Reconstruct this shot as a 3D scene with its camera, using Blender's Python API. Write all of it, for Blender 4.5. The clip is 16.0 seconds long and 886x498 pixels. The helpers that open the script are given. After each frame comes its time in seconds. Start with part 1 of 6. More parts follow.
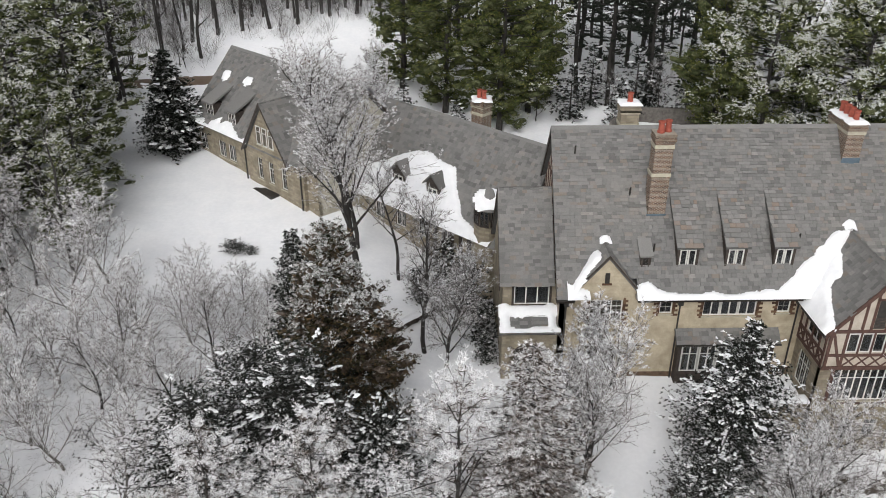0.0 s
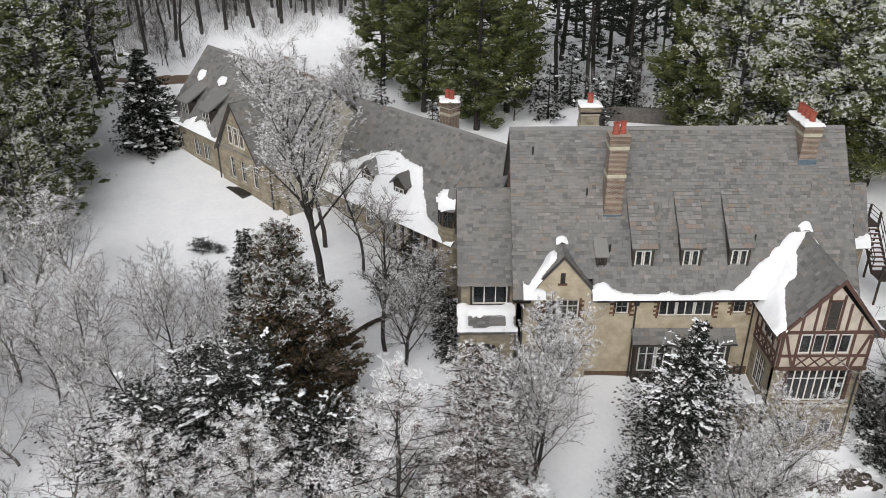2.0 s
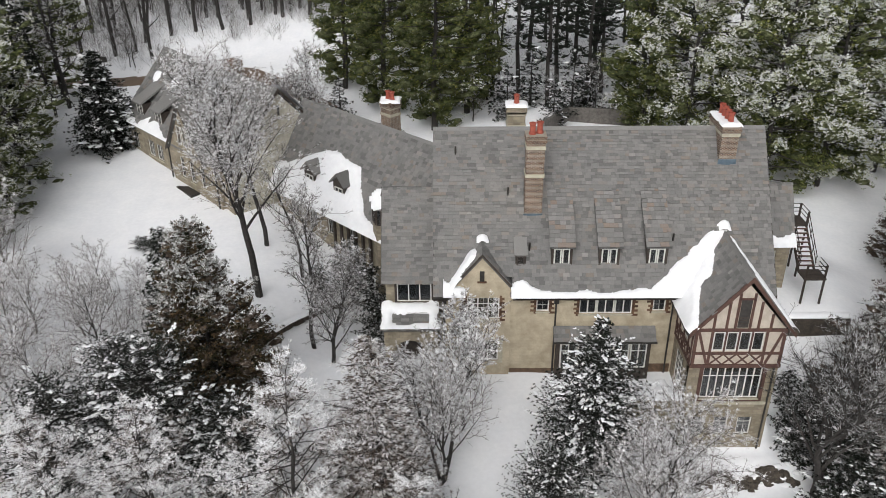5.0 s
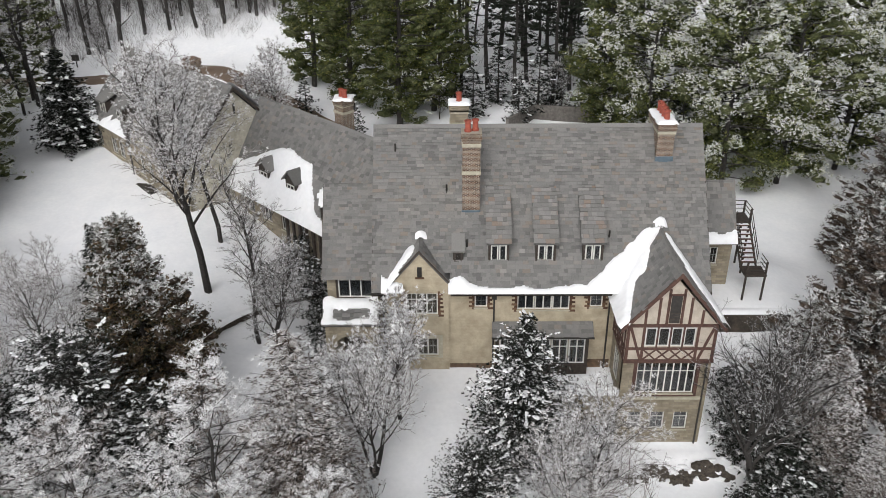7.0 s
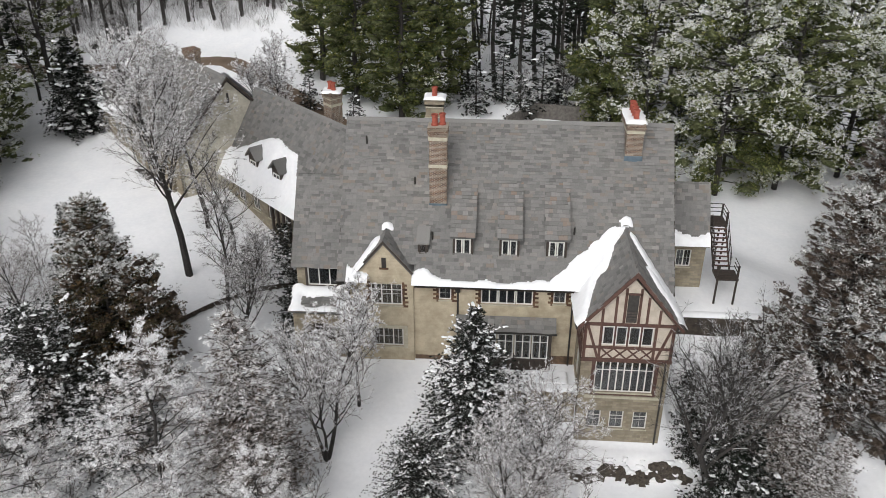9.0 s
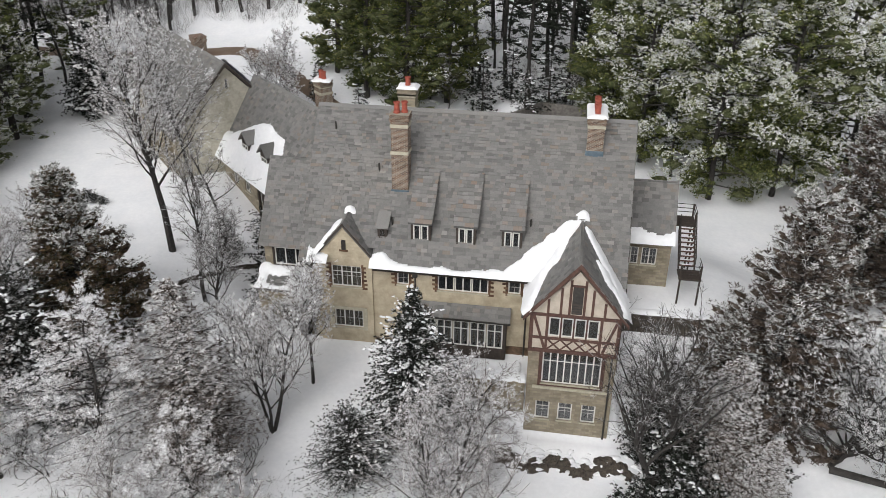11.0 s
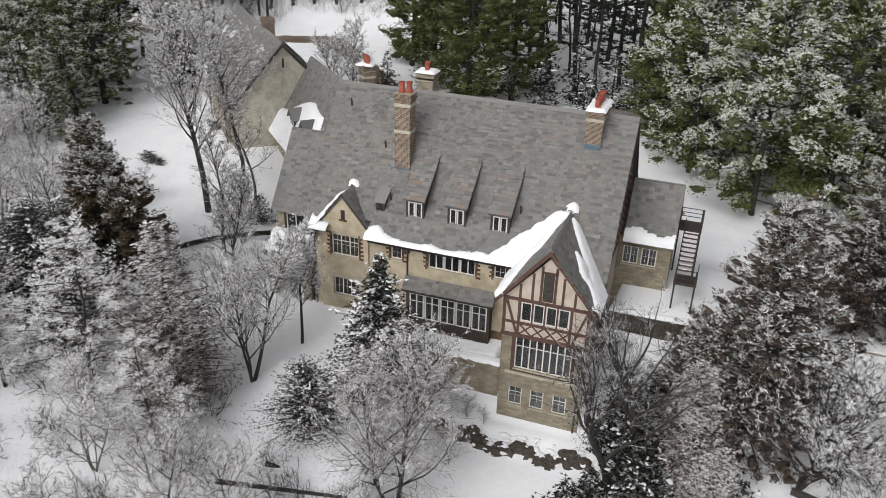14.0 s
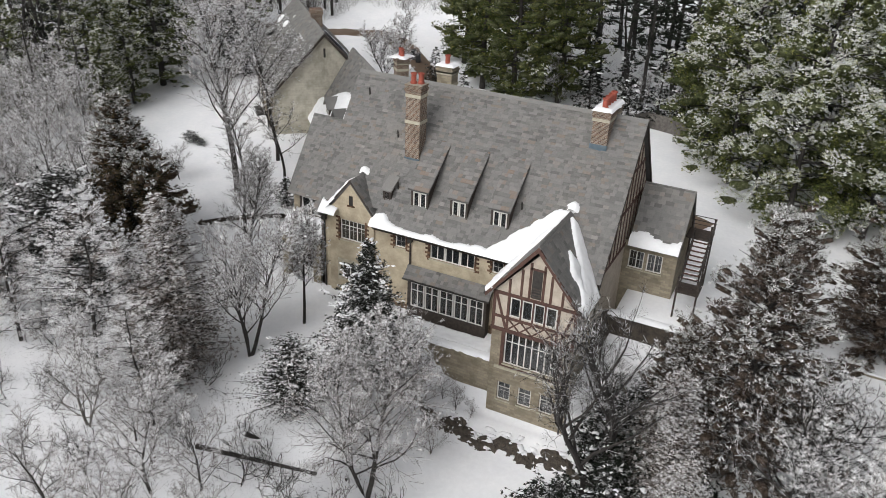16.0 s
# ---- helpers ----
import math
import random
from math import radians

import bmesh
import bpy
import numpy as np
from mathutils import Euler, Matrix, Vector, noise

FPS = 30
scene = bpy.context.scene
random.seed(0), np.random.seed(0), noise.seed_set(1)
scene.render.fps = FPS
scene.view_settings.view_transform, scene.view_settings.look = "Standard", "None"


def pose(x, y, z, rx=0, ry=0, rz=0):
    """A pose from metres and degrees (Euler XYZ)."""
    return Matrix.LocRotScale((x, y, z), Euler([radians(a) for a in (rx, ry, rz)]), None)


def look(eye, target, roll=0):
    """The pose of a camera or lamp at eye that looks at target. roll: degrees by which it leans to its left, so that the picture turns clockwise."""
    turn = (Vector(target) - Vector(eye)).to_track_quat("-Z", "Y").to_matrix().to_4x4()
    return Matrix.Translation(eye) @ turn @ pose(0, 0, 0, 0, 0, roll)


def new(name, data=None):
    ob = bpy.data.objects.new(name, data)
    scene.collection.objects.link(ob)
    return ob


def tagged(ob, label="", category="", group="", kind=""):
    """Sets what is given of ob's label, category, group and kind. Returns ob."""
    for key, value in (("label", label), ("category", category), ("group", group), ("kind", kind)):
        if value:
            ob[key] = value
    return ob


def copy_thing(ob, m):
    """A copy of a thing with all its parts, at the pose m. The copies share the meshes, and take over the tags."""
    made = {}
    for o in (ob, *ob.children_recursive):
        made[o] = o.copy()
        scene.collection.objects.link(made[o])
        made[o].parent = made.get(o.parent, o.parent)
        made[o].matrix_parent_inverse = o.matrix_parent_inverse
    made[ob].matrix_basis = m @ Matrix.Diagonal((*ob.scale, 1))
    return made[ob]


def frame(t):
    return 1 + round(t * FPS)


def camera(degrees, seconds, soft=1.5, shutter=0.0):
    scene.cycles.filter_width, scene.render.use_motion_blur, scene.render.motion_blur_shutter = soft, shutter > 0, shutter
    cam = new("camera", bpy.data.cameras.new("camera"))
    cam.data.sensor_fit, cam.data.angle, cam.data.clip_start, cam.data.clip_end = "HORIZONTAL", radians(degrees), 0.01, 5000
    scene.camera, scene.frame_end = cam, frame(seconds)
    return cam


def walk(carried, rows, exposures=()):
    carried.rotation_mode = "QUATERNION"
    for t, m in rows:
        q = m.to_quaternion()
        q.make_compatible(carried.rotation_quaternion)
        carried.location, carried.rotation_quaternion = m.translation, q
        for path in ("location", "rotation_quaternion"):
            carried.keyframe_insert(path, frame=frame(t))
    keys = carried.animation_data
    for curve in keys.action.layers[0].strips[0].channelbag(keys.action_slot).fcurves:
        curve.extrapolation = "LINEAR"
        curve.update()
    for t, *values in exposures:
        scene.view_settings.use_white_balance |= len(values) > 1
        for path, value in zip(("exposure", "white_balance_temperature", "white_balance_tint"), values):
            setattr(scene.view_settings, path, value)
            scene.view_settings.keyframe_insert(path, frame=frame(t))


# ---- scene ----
cam = camera(57.5, 16.0, soft=0.65)
# seconds, eye x y z, tilt from straight down, lean, heading
PATH = [
    (0, 0.339, -0.178, 34.783, 62.226, -0.104, -0.904),
    (0.5, 0.994, -0.232, 34.925, 62.097, -0.081, -0.816),
    (1, 1.737, -0.318, 35.015, 62.039, -0.080, -0.712),
    (1.5, 2.569, -0.412, 35.097, 62.019, -0.091, -0.583),
    (2, 3.442, -0.528, 35.146, 62.021, -0.116, -0.449),
    (2.5, 4.363, -0.658, 35.196, 62.045, -0.151, -0.300),
    (3, 5.301, -0.801, 35.239, 62.081, -0.212, -0.140),
    (3.5, 6.260, -0.934, 35.260, 62.096, -0.259, -0.011),
    (4, 7.222, -1.073, 35.278, 62.111, -0.308, 0.109),
    (6.5, 12.445, -1.762, 35.476, 61.995, -0.533, 0.715),
    (7, 13.596, -1.900, 35.486, 61.962, -0.550, 0.776),
    (7.5, 14.773, -2.050, 35.472, 61.953, -0.532, 1.081),
    (8, 15.989, -2.196, 35.469, 61.926, -0.397, 2.080),
    (8.5, 17.310, -2.339, 35.423, 61.932, -0.237, 3.150),
    (9, 18.799, -2.503, 35.353, 61.943, -0.090, 4.237),
    (9.5, 20.400, -2.683, 35.260, 61.976, 0.070, 5.304),
    (12, 29.188, -3.412, 34.421, 62.446, 0.833, 12.025),
    (12.5, 30.811, -3.432, 34.208, 62.573, 1.030, 13.816),
    (13, 32.401, -3.407, 33.998, 62.701, 1.225, 15.619),
    (13.5, 33.926, -3.328, 33.797, 62.819, 1.419, 17.383),
    (14, 35.413, -3.168, 33.616, 62.935, 1.609, 19.161),
    (14.5, 36.877, -2.937, 33.455, 63.033, 1.819, 20.907),
    (15, 38.320, -2.625, 33.325, 63.087, 2.009, 22.630),
    (15.5, 39.703, -2.166, 33.259, 63.055, 2.243, 24.282),
    (16, 41.061, -1.511, 33.256, 62.944, 2.490, 25.886),
]
walk(cam, [(t, pose(x, y, z, rx, 0, rz) @ pose(0, 0, 0, 0, 0, lean)) for t, x, y, z, rx, lean, rz in PATH])

# ---- light: a bright overcast winter sky ----
world = bpy.data.worlds.new("overcast_sky")
scene.world = world
world.use_nodes = True
wn, wl = world.node_tree.nodes, world.node_tree.links
sky = wn.new("ShaderNodeTexSky")
sky.sky_type, sky.sun_disc = "NISHITA", False
sky.sun_elevation, sky.sun_rotation = radians(38), radians(200)
sky.air_density, sky.dust_density = 1.0, 4.0
veil = wn.new("ShaderNodeHueSaturation")
veil.inputs["Saturation"].default_value = 0.12
wl.new(sky.outputs[0], veil.inputs["Color"])
wl.new(veil.outputs[0], wn["Background"].inputs[0])
wn["Background"].inputs[1].default_value = 0.15
sun = new("sun", bpy.data.lights.new("sun", "SUN"))
sun.data.energy, sun.data.angle, sun.data.color = 0.9, radians(40), (1.0, 0.992, 0.99)
sun.matrix_world = look((10, -40, 90), (20, 45, 0))
scene.view_settings.exposure = -0.02

R = random.Random(7)
X, Y, Z = Vector((1, 0, 0)), Vector((0, 1, 0)), Vector((0, 0, 1))


# ---- materials ----
def mat(name, rough=0.8, metal=0.0):
    m = bpy.data.materials.new(name)
    m.use_nodes = True
    b = m.node_tree.nodes["Principled BSDF"]
    b.inputs["Roughness"].default_value, b.inputs["Metallic"].default_value = rough, metal
    return m, m.node_tree.nodes, m.node_tree.links, b


def ramp(n, stops):
    r = n.new("ShaderNodeValToRGB")
    e = r.color_ramp.elements
    while len(e) < len(stops):
        e.new(0.5)
    for k, (p, c) in enumerate(stops):
        e[k].position, e[k].color = p, (*c, 1)
    return r


def noise_node(n, l, scale, detail=4, rough=0.6):
    c = n.new("ShaderNodeTexCoord")
    t = n.new("ShaderNodeTexNoise")
    t.inputs["Scale"].default_value, t.inputs["Detail"].default_value, t.inputs["Roughness"].default_value = scale, detail, rough
    l.new(c.outputs["Object"], t.inputs["Vector"])
    return t


def mixed(n, l, kind, fac, a, b):
    m = n.new("ShaderNodeMix")
    m.data_type, m.blend_type = "RGBA", kind
    for sock, v in ((m.inputs[0], fac), (m.inputs[6], a), (m.inputs[7], b)):
        if isinstance(v, (int, float)):
            sock.default_value = v
        elif isinstance(v, tuple):
            sock.default_value = (*v, 1)
        else:
            l.new(v, sock)
    return m.outputs[2]


def bump(n, l, b, height, strength, dist=0.02):
    k = n.new("ShaderNodeBump")
    k.inputs["Strength"].default_value, k.inputs["Distance"].default_value = strength, dist
    l.new(height, k.inputs["Height"])
    l.new(k.outputs[0], b.inputs["Normal"])


def mottled(name, dark, light, scale=3.0, rough=0.8, fine=40.0, strength=0.3, dist=0.01, metal=0.0, amount=0.8):
    """Two scales of mottling: broad stains and fine grain."""
    m, n, l, b = mat(name, rough, metal)
    broad, grain = noise_node(n, l, scale), noise_node(n, l, fine)
    r = ramp(n, [(0.3, dark), (0.7, light)])
    l.new(broad.outputs[0], r.inputs[0])
    g = ramp(n, [(0.3, (0.75, 0.75, 0.75)), (0.7, (1.0, 1.0, 1.0))])
    l.new(grain.outputs[0], g.inputs[0])
    l.new(mixed(n, l, "MULTIPLY", amount, r.outputs[0], g.outputs[0]), b.inputs["Base Color"])
    bump(n, l, b, grain.outputs[0], strength, dist)
    return m


def varied(name, stops, rough=0.85, source="island", scale=14.0, amount=0.5, broad=0.0, gloss=0.15):
    """Each piece takes its own tone; a fine grain lies over it."""
    m, n, l, b = mat(name, rough)
    b.inputs["Specular IOR Level"].default_value = gloss
    if source == "island":
        s = n.new("ShaderNodeNewGeometry").outputs["Random Per Island"]
    else:
        s = n.new("ShaderNodeObjectInfo").outputs["Random"]
    r = ramp(n, stops)
    l.new(s, r.inputs[0])
    t = noise_node(n, l, scale)
    g = ramp(n, [(0.3, (0.6, 0.6, 0.6)), (0.7, (1.0, 1.0, 1.0))])
    l.new(t.outputs[0], g.inputs[0])
    one = mixed(n, l, "MULTIPLY", amount, r.outputs[0], g.outputs[0])
    if broad:
        w = noise_node(n, l, broad, 5, 0.7)
        k = ramp(n, [(0.3, (0.86, 0.865, 0.88)), (0.5, (1.0, 1.0, 1.0)), (0.75, (1.12, 1.09, 1.04))])
        l.new(w.outputs[0], k.inputs[0])
        one = mixed(n, l, "MULTIPLY", 0.8, one, k.outputs[0])
    l.new(one, b.inputs["Base Color"])
    bump(n, l, b, t.outputs[0], 0.3, 0.01)
    return m


def coursed(name, a, c, mortar, length, height, joint=0.012, rough=0.9, turn=None, squash=1.0):
    """Coursed masonry: blocks of a given size with recessed joints; axes: how the wall's plane is laid on the pattern."""
    m, n, l, b = mat(name, rough)
    geo = n.new("ShaderNodeTexCoord")
    sep, com = n.new("ShaderNodeSeparateXYZ"), n.new("ShaderNodeCombineXYZ")
    add = n.new("ShaderNodeMath")
    add.operation = "ADD"
    l.new(geo.outputs["Object"], sep.inputs[0])
    l.new(sep.outputs[0], add.inputs[0])
    l.new(sep.outputs[1], add.inputs[1])
    l.new(add.outputs[0], com.inputs[0])
    l.new(sep.outputs[2], com.inputs[1])
    k = n.new("ShaderNodeTexBrick")
    k.inputs["Color1"].default_value, k.inputs["Color2"].default_value, k.inputs["Mortar"].default_value = (*a, 1), (*c, 1), (*mortar, 1)
    k.inputs["Scale"].default_value, k.inputs["Mortar Size"].default_value = 1.0, joint
    k.inputs["Brick Width"].default_value, k.inputs["Row Height"].default_value = length, height
    k.squash, k.squash_frequency = squash, 3
    l.new(com.outputs[0], k.inputs["Vector"])
    t, u = noise_node(n, l, 1.1), noise_node(n, l, 25)
    g = ramp(n, [(0.3, (0.62, 0.6, 0.57)), (0.62, (1.0, 1.0, 1.0))])
    l.new(t.outputs[0], g.inputs[0])
    h = ramp(n, [(0.3, (0.78, 0.78, 0.78)), (0.7, (1.0, 1.0, 1.0))])
    l.new(u.outputs[0], h.inputs[0])
    one = mixed(n, l, "MULTIPLY", 0.9, k.outputs[0], g.outputs[0])
    l.new(mixed(n, l, "MULTIPLY", 0.7, one, h.outputs[0]), b.inputs["Base Color"])
    inv = n.new("ShaderNodeMath")
    inv.operation = "SUBTRACT"
    inv.inputs[0].default_value = 1.0
    l.new(k.outputs["Fac"], inv.inputs[1])
    bump(n, l, b, inv.outputs[0], 0.6, 0.015)
    return m


SNOW = mottled("snow", (0.82, 0.83, 0.85), (0.89, 0.89, 0.90), 0.5, 0.75, 3.0, 0.08, 0.04, amount=0.25)
SLATES = [(0.0, (0.13, 0.127, 0.122)), (0.25, (0.175, 0.171, 0.164)), (0.6, (0.20, 0.195, 0.187)), (0.88, (0.225, 0.219, 0.209)), (0.97, (0.205, 0.175, 0.15)), (1.0, (0.27, 0.263, 0.25))]
SLATE = varied("slate", SLATES, 0.75, broad=0.35, gloss=0.4)
SLATE_ONE = varied("slate_single", SLATES, 0.75, "object", gloss=0.4)
SLATE_PALE = varied("pale_slate", [(0.0, (0.15, 0.145, 0.138)), (0.4, (0.20, 0.195, 0.187)), (0.85, (0.25, 0.243, 0.232)), (0.95, (0.22, 0.165, 0.13)), (1.0, (0.3, 0.292, 0.28))], 0.75, gloss=0.4)
DECK = mottled("roof_felt", (0.09, 0.088, 0.086), (0.13, 0.128, 0.124))
STONE = coursed("limestone", (0.36, 0.31, 0.225), (0.245, 0.212, 0.157), (0.27, 0.235, 0.185), 0.52, 0.2, 0.014)
STUCCO = coursed("pale_stone_render", (0.53, 0.455, 0.335), (0.50, 0.43, 0.315), (0.475, 0.41, 0.30), 0.6, 0.25, 0.008)
GABLE = coursed("grey_render", (0.62, 0.59, 0.49), (0.56, 0.53, 0.44), (0.53, 0.50, 0.42), 0.6, 0.25, 0.01)
BRICK = coursed("chimney_brick", (0.085, 0.05, 0.038), (0.20, 0.115, 0.075), (0.40, 0.36, 0.30), 0.235, 0.085, 0.014)
BAND = mottled("limestone_band", (0.38, 0.35, 0.27), (0.52, 0.48, 0.38), 4)
QUOIN = varied("brick_quoin", [(0, (0.06, 0.036, 0.026)), (0.5, (0.115, 0.066, 0.043)), (1, (0.18, 0.11, 0.07))])
TERRACOTTA = mottled("terracotta", (0.26, 0.055, 0.035), (0.38, 0.09, 0.055), 5, 0.7)
LEAD = mottled("lead_flashing", (0.085, 0.125, 0.16), (0.14, 0.19, 0.23), 3, 0.45, 30, 0.2, 0.005, 0.3)
TIMBER = mottled("red_brown_timber", (0.065, 0.032, 0.025), (0.12, 0.062, 0.047), 5, 0.8)
DARKWOOD = mottled("dark_timber", (0.03, 0.022, 0.018), (0.065, 0.05, 0.04), 5, 0.75)
PLASTER = mottled("cream_plaster", (0.42, 0.365, 0.30), (0.56, 0.495, 0.415), 2, 0.9)
WHITE = mottled("white_paint", (0.60, 0.59, 0.55), (0.72, 0.71, 0.67), 4, 0.55)
GUTTER = mottled("dark_gutter", (0.02, 0.018, 0.016), (0.045, 0.04, 0.035), 5, 0.5)
IRON = mottled("dark_iron", (0.03, 0.025, 0.022), (0.06, 0.05, 0.045), 6, 0.5, metal=0.3)
ROCK = mottled("dry_stone", (0.035, 0.029, 0.024), (0.11, 0.09, 0.07), 2, 0.95, 12, 0.8, 0.05)
ASPHALT = mottled("brown_wet_drive", (0.13, 0.085, 0.055), (0.20, 0.145, 0.105), 0.4, 0.6, 9, 0.3)
BARK = mottled("bark", (0.02, 0.018, 0.016), (0.05, 0.044, 0.04), 3, 0.95, 20, 0.7, 0.03)
BARK_PALE = mottled("grey_bark", (0.09, 0.08, 0.072), (0.19, 0.175, 0.16), 3, 0.95, 20, 0.7, 0.03)
FROST = varied("hoar_frost_twig", [(0, (0.48, 0.465, 0.46)), (0.2, (0.70, 0.69, 0.69)), (0.5, (0.85, 0.85, 0.86)), (1, (0.93, 0.93, 0.94))], 0.8, amount=0.15)
BROWNTWIG = varied("brown_twig", [(0, (0.055, 0.045, 0.04)), (0.35, (0.16, 0.14, 0.13)), (0.65, (0.36, 0.34, 0.335)), (1, (0.66, 0.65, 0.65))], 0.9)
TWIG = varied("grey_twig", [(0, (0.04, 0.033, 0.03)), (0.35, (0.11, 0.098, 0.09)), (0.65, (0.32, 0.31, 0.305)), (1, (0.68, 0.68, 0.69))], 0.9)
DARKTWIG = varied("dark_twig", [(0, (0.016, 0.014, 0.013)), (0.55, (0.045, 0.041, 0.038)), (0.72, (0.14, 0.135, 0.13)), (1, (0.6, 0.6, 0.6))], 0.9)
YEW = varied("dark_needles", [(0, (0.005, 0.007, 0.005)), (0.5, (0.015, 0.019, 0.013)), (0.72, (0.045, 0.05, 0.042)), (0.87, (0.30, 0.30, 0.30)), (1, (0.72, 0.72, 0.73))])
CEDAR = varied("rusty_cedar_needles", [(0, (0.014, 0.016, 0.009)), (0.4, (0.04, 0.04, 0.021)), (0.65, (0.10, 0.068, 0.033)), (0.88, (0.19, 0.125, 0.07)), (0.96, (0.22, 0.2, 0.17)), (1, (0.4, 0.39, 0.38))])
DUSTED = varied("dusted_cedar_needles", [(0, (0.10, 0.10, 0.085)), (0.3, (0.30, 0.30, 0.28)), (0.6, (0.58, 0.58, 0.57)), (1, (0.88, 0.88, 0.88))])
RIMED = varied("rimed_needles", [(0, (0.06, 0.06, 0.05)), (0.18, (0.22, 0.215, 0.205)), (0.38, (0.60, 0.595, 0.59)), (1, (0.87, 0.87, 0.88))])
RUSTRIME = varied("rusty_rimed_needles", [(0, (0.05, 0.038, 0.03)), (0.3, (0.15, 0.115, 0.095)), (0.6, (0.40, 0.37, 0.35)), (1, (0.80, 0.79, 0.79))])
DARKRUST = varied("dark_rusty_needles", [(0, (0.03, 0.023, 0.018)), (0.4, (0.08, 0.06, 0.048)), (0.8, (0.16, 0.13, 0.115)), (1, (0.34, 0.32, 0.31))])
PINE = varied("pine_needles", [(0, (0.03, 0.042, 0.015)), (0.4, (0.08, 0.10, 0.03)), (0.75, (0.18, 0.20, 0.055)), (1, (0.34, 0.34, 0.13))])
PINEFROST = varied("frosted_pine_needles", [(0, (0.32, 0.34, 0.18)), (0.25, (0.52, 0.54, 0.42)), (0.5, (0.72, 0.73, 0.69)), (1, (0.86, 0.87, 0.87))])
GREENPINE = varied("green_pine_needles", [(0, (0.025, 0.038, 0.012)), (0.5, (0.065, 0.085, 0.024)), (0.85, (0.15, 0.16, 0.04)), (1, (0.26, 0.245, 0.08))])
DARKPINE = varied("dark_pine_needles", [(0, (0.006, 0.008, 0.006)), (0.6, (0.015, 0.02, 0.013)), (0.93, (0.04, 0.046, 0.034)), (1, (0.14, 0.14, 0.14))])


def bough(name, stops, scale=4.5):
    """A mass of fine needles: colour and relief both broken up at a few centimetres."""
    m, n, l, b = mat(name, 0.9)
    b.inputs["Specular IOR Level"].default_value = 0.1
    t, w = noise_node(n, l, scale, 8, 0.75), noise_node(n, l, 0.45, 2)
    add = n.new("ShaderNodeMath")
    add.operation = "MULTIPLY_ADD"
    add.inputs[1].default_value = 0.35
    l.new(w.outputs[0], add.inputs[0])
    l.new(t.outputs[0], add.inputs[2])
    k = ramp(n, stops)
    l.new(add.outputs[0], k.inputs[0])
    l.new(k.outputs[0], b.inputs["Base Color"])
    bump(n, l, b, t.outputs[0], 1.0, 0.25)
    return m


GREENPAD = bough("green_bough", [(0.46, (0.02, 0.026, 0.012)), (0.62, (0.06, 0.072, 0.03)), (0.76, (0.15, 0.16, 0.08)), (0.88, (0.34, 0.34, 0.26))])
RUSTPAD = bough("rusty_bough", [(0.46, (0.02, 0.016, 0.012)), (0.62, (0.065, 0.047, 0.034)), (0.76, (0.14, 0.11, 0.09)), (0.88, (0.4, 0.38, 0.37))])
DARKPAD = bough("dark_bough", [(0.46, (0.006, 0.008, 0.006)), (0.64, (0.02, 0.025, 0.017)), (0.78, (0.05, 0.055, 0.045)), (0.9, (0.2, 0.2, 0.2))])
BIN = mottled("black_plastic", (0.015, 0.015, 0.016), (0.03, 0.03, 0.032), 6, 0.5)
ROOM_SHADE = mottled("interior_shade", (0.02, 0.018, 0.016), (0.05, 0.045, 0.04), 1)
CLOTH = mottled("pale_curtain", (0.42, 0.41, 0.37), (0.58, 0.57, 0.53), 3)
GLASS, gn, gl, gb = mat("window_glass", 0.06)
gb.inputs["Base Color"].default_value = (0.02, 0.023, 0.026, 1)
gb.inputs["Alpha"].default_value = 0.5
gb.inputs["Specular IOR Level"].default_value = 0.6


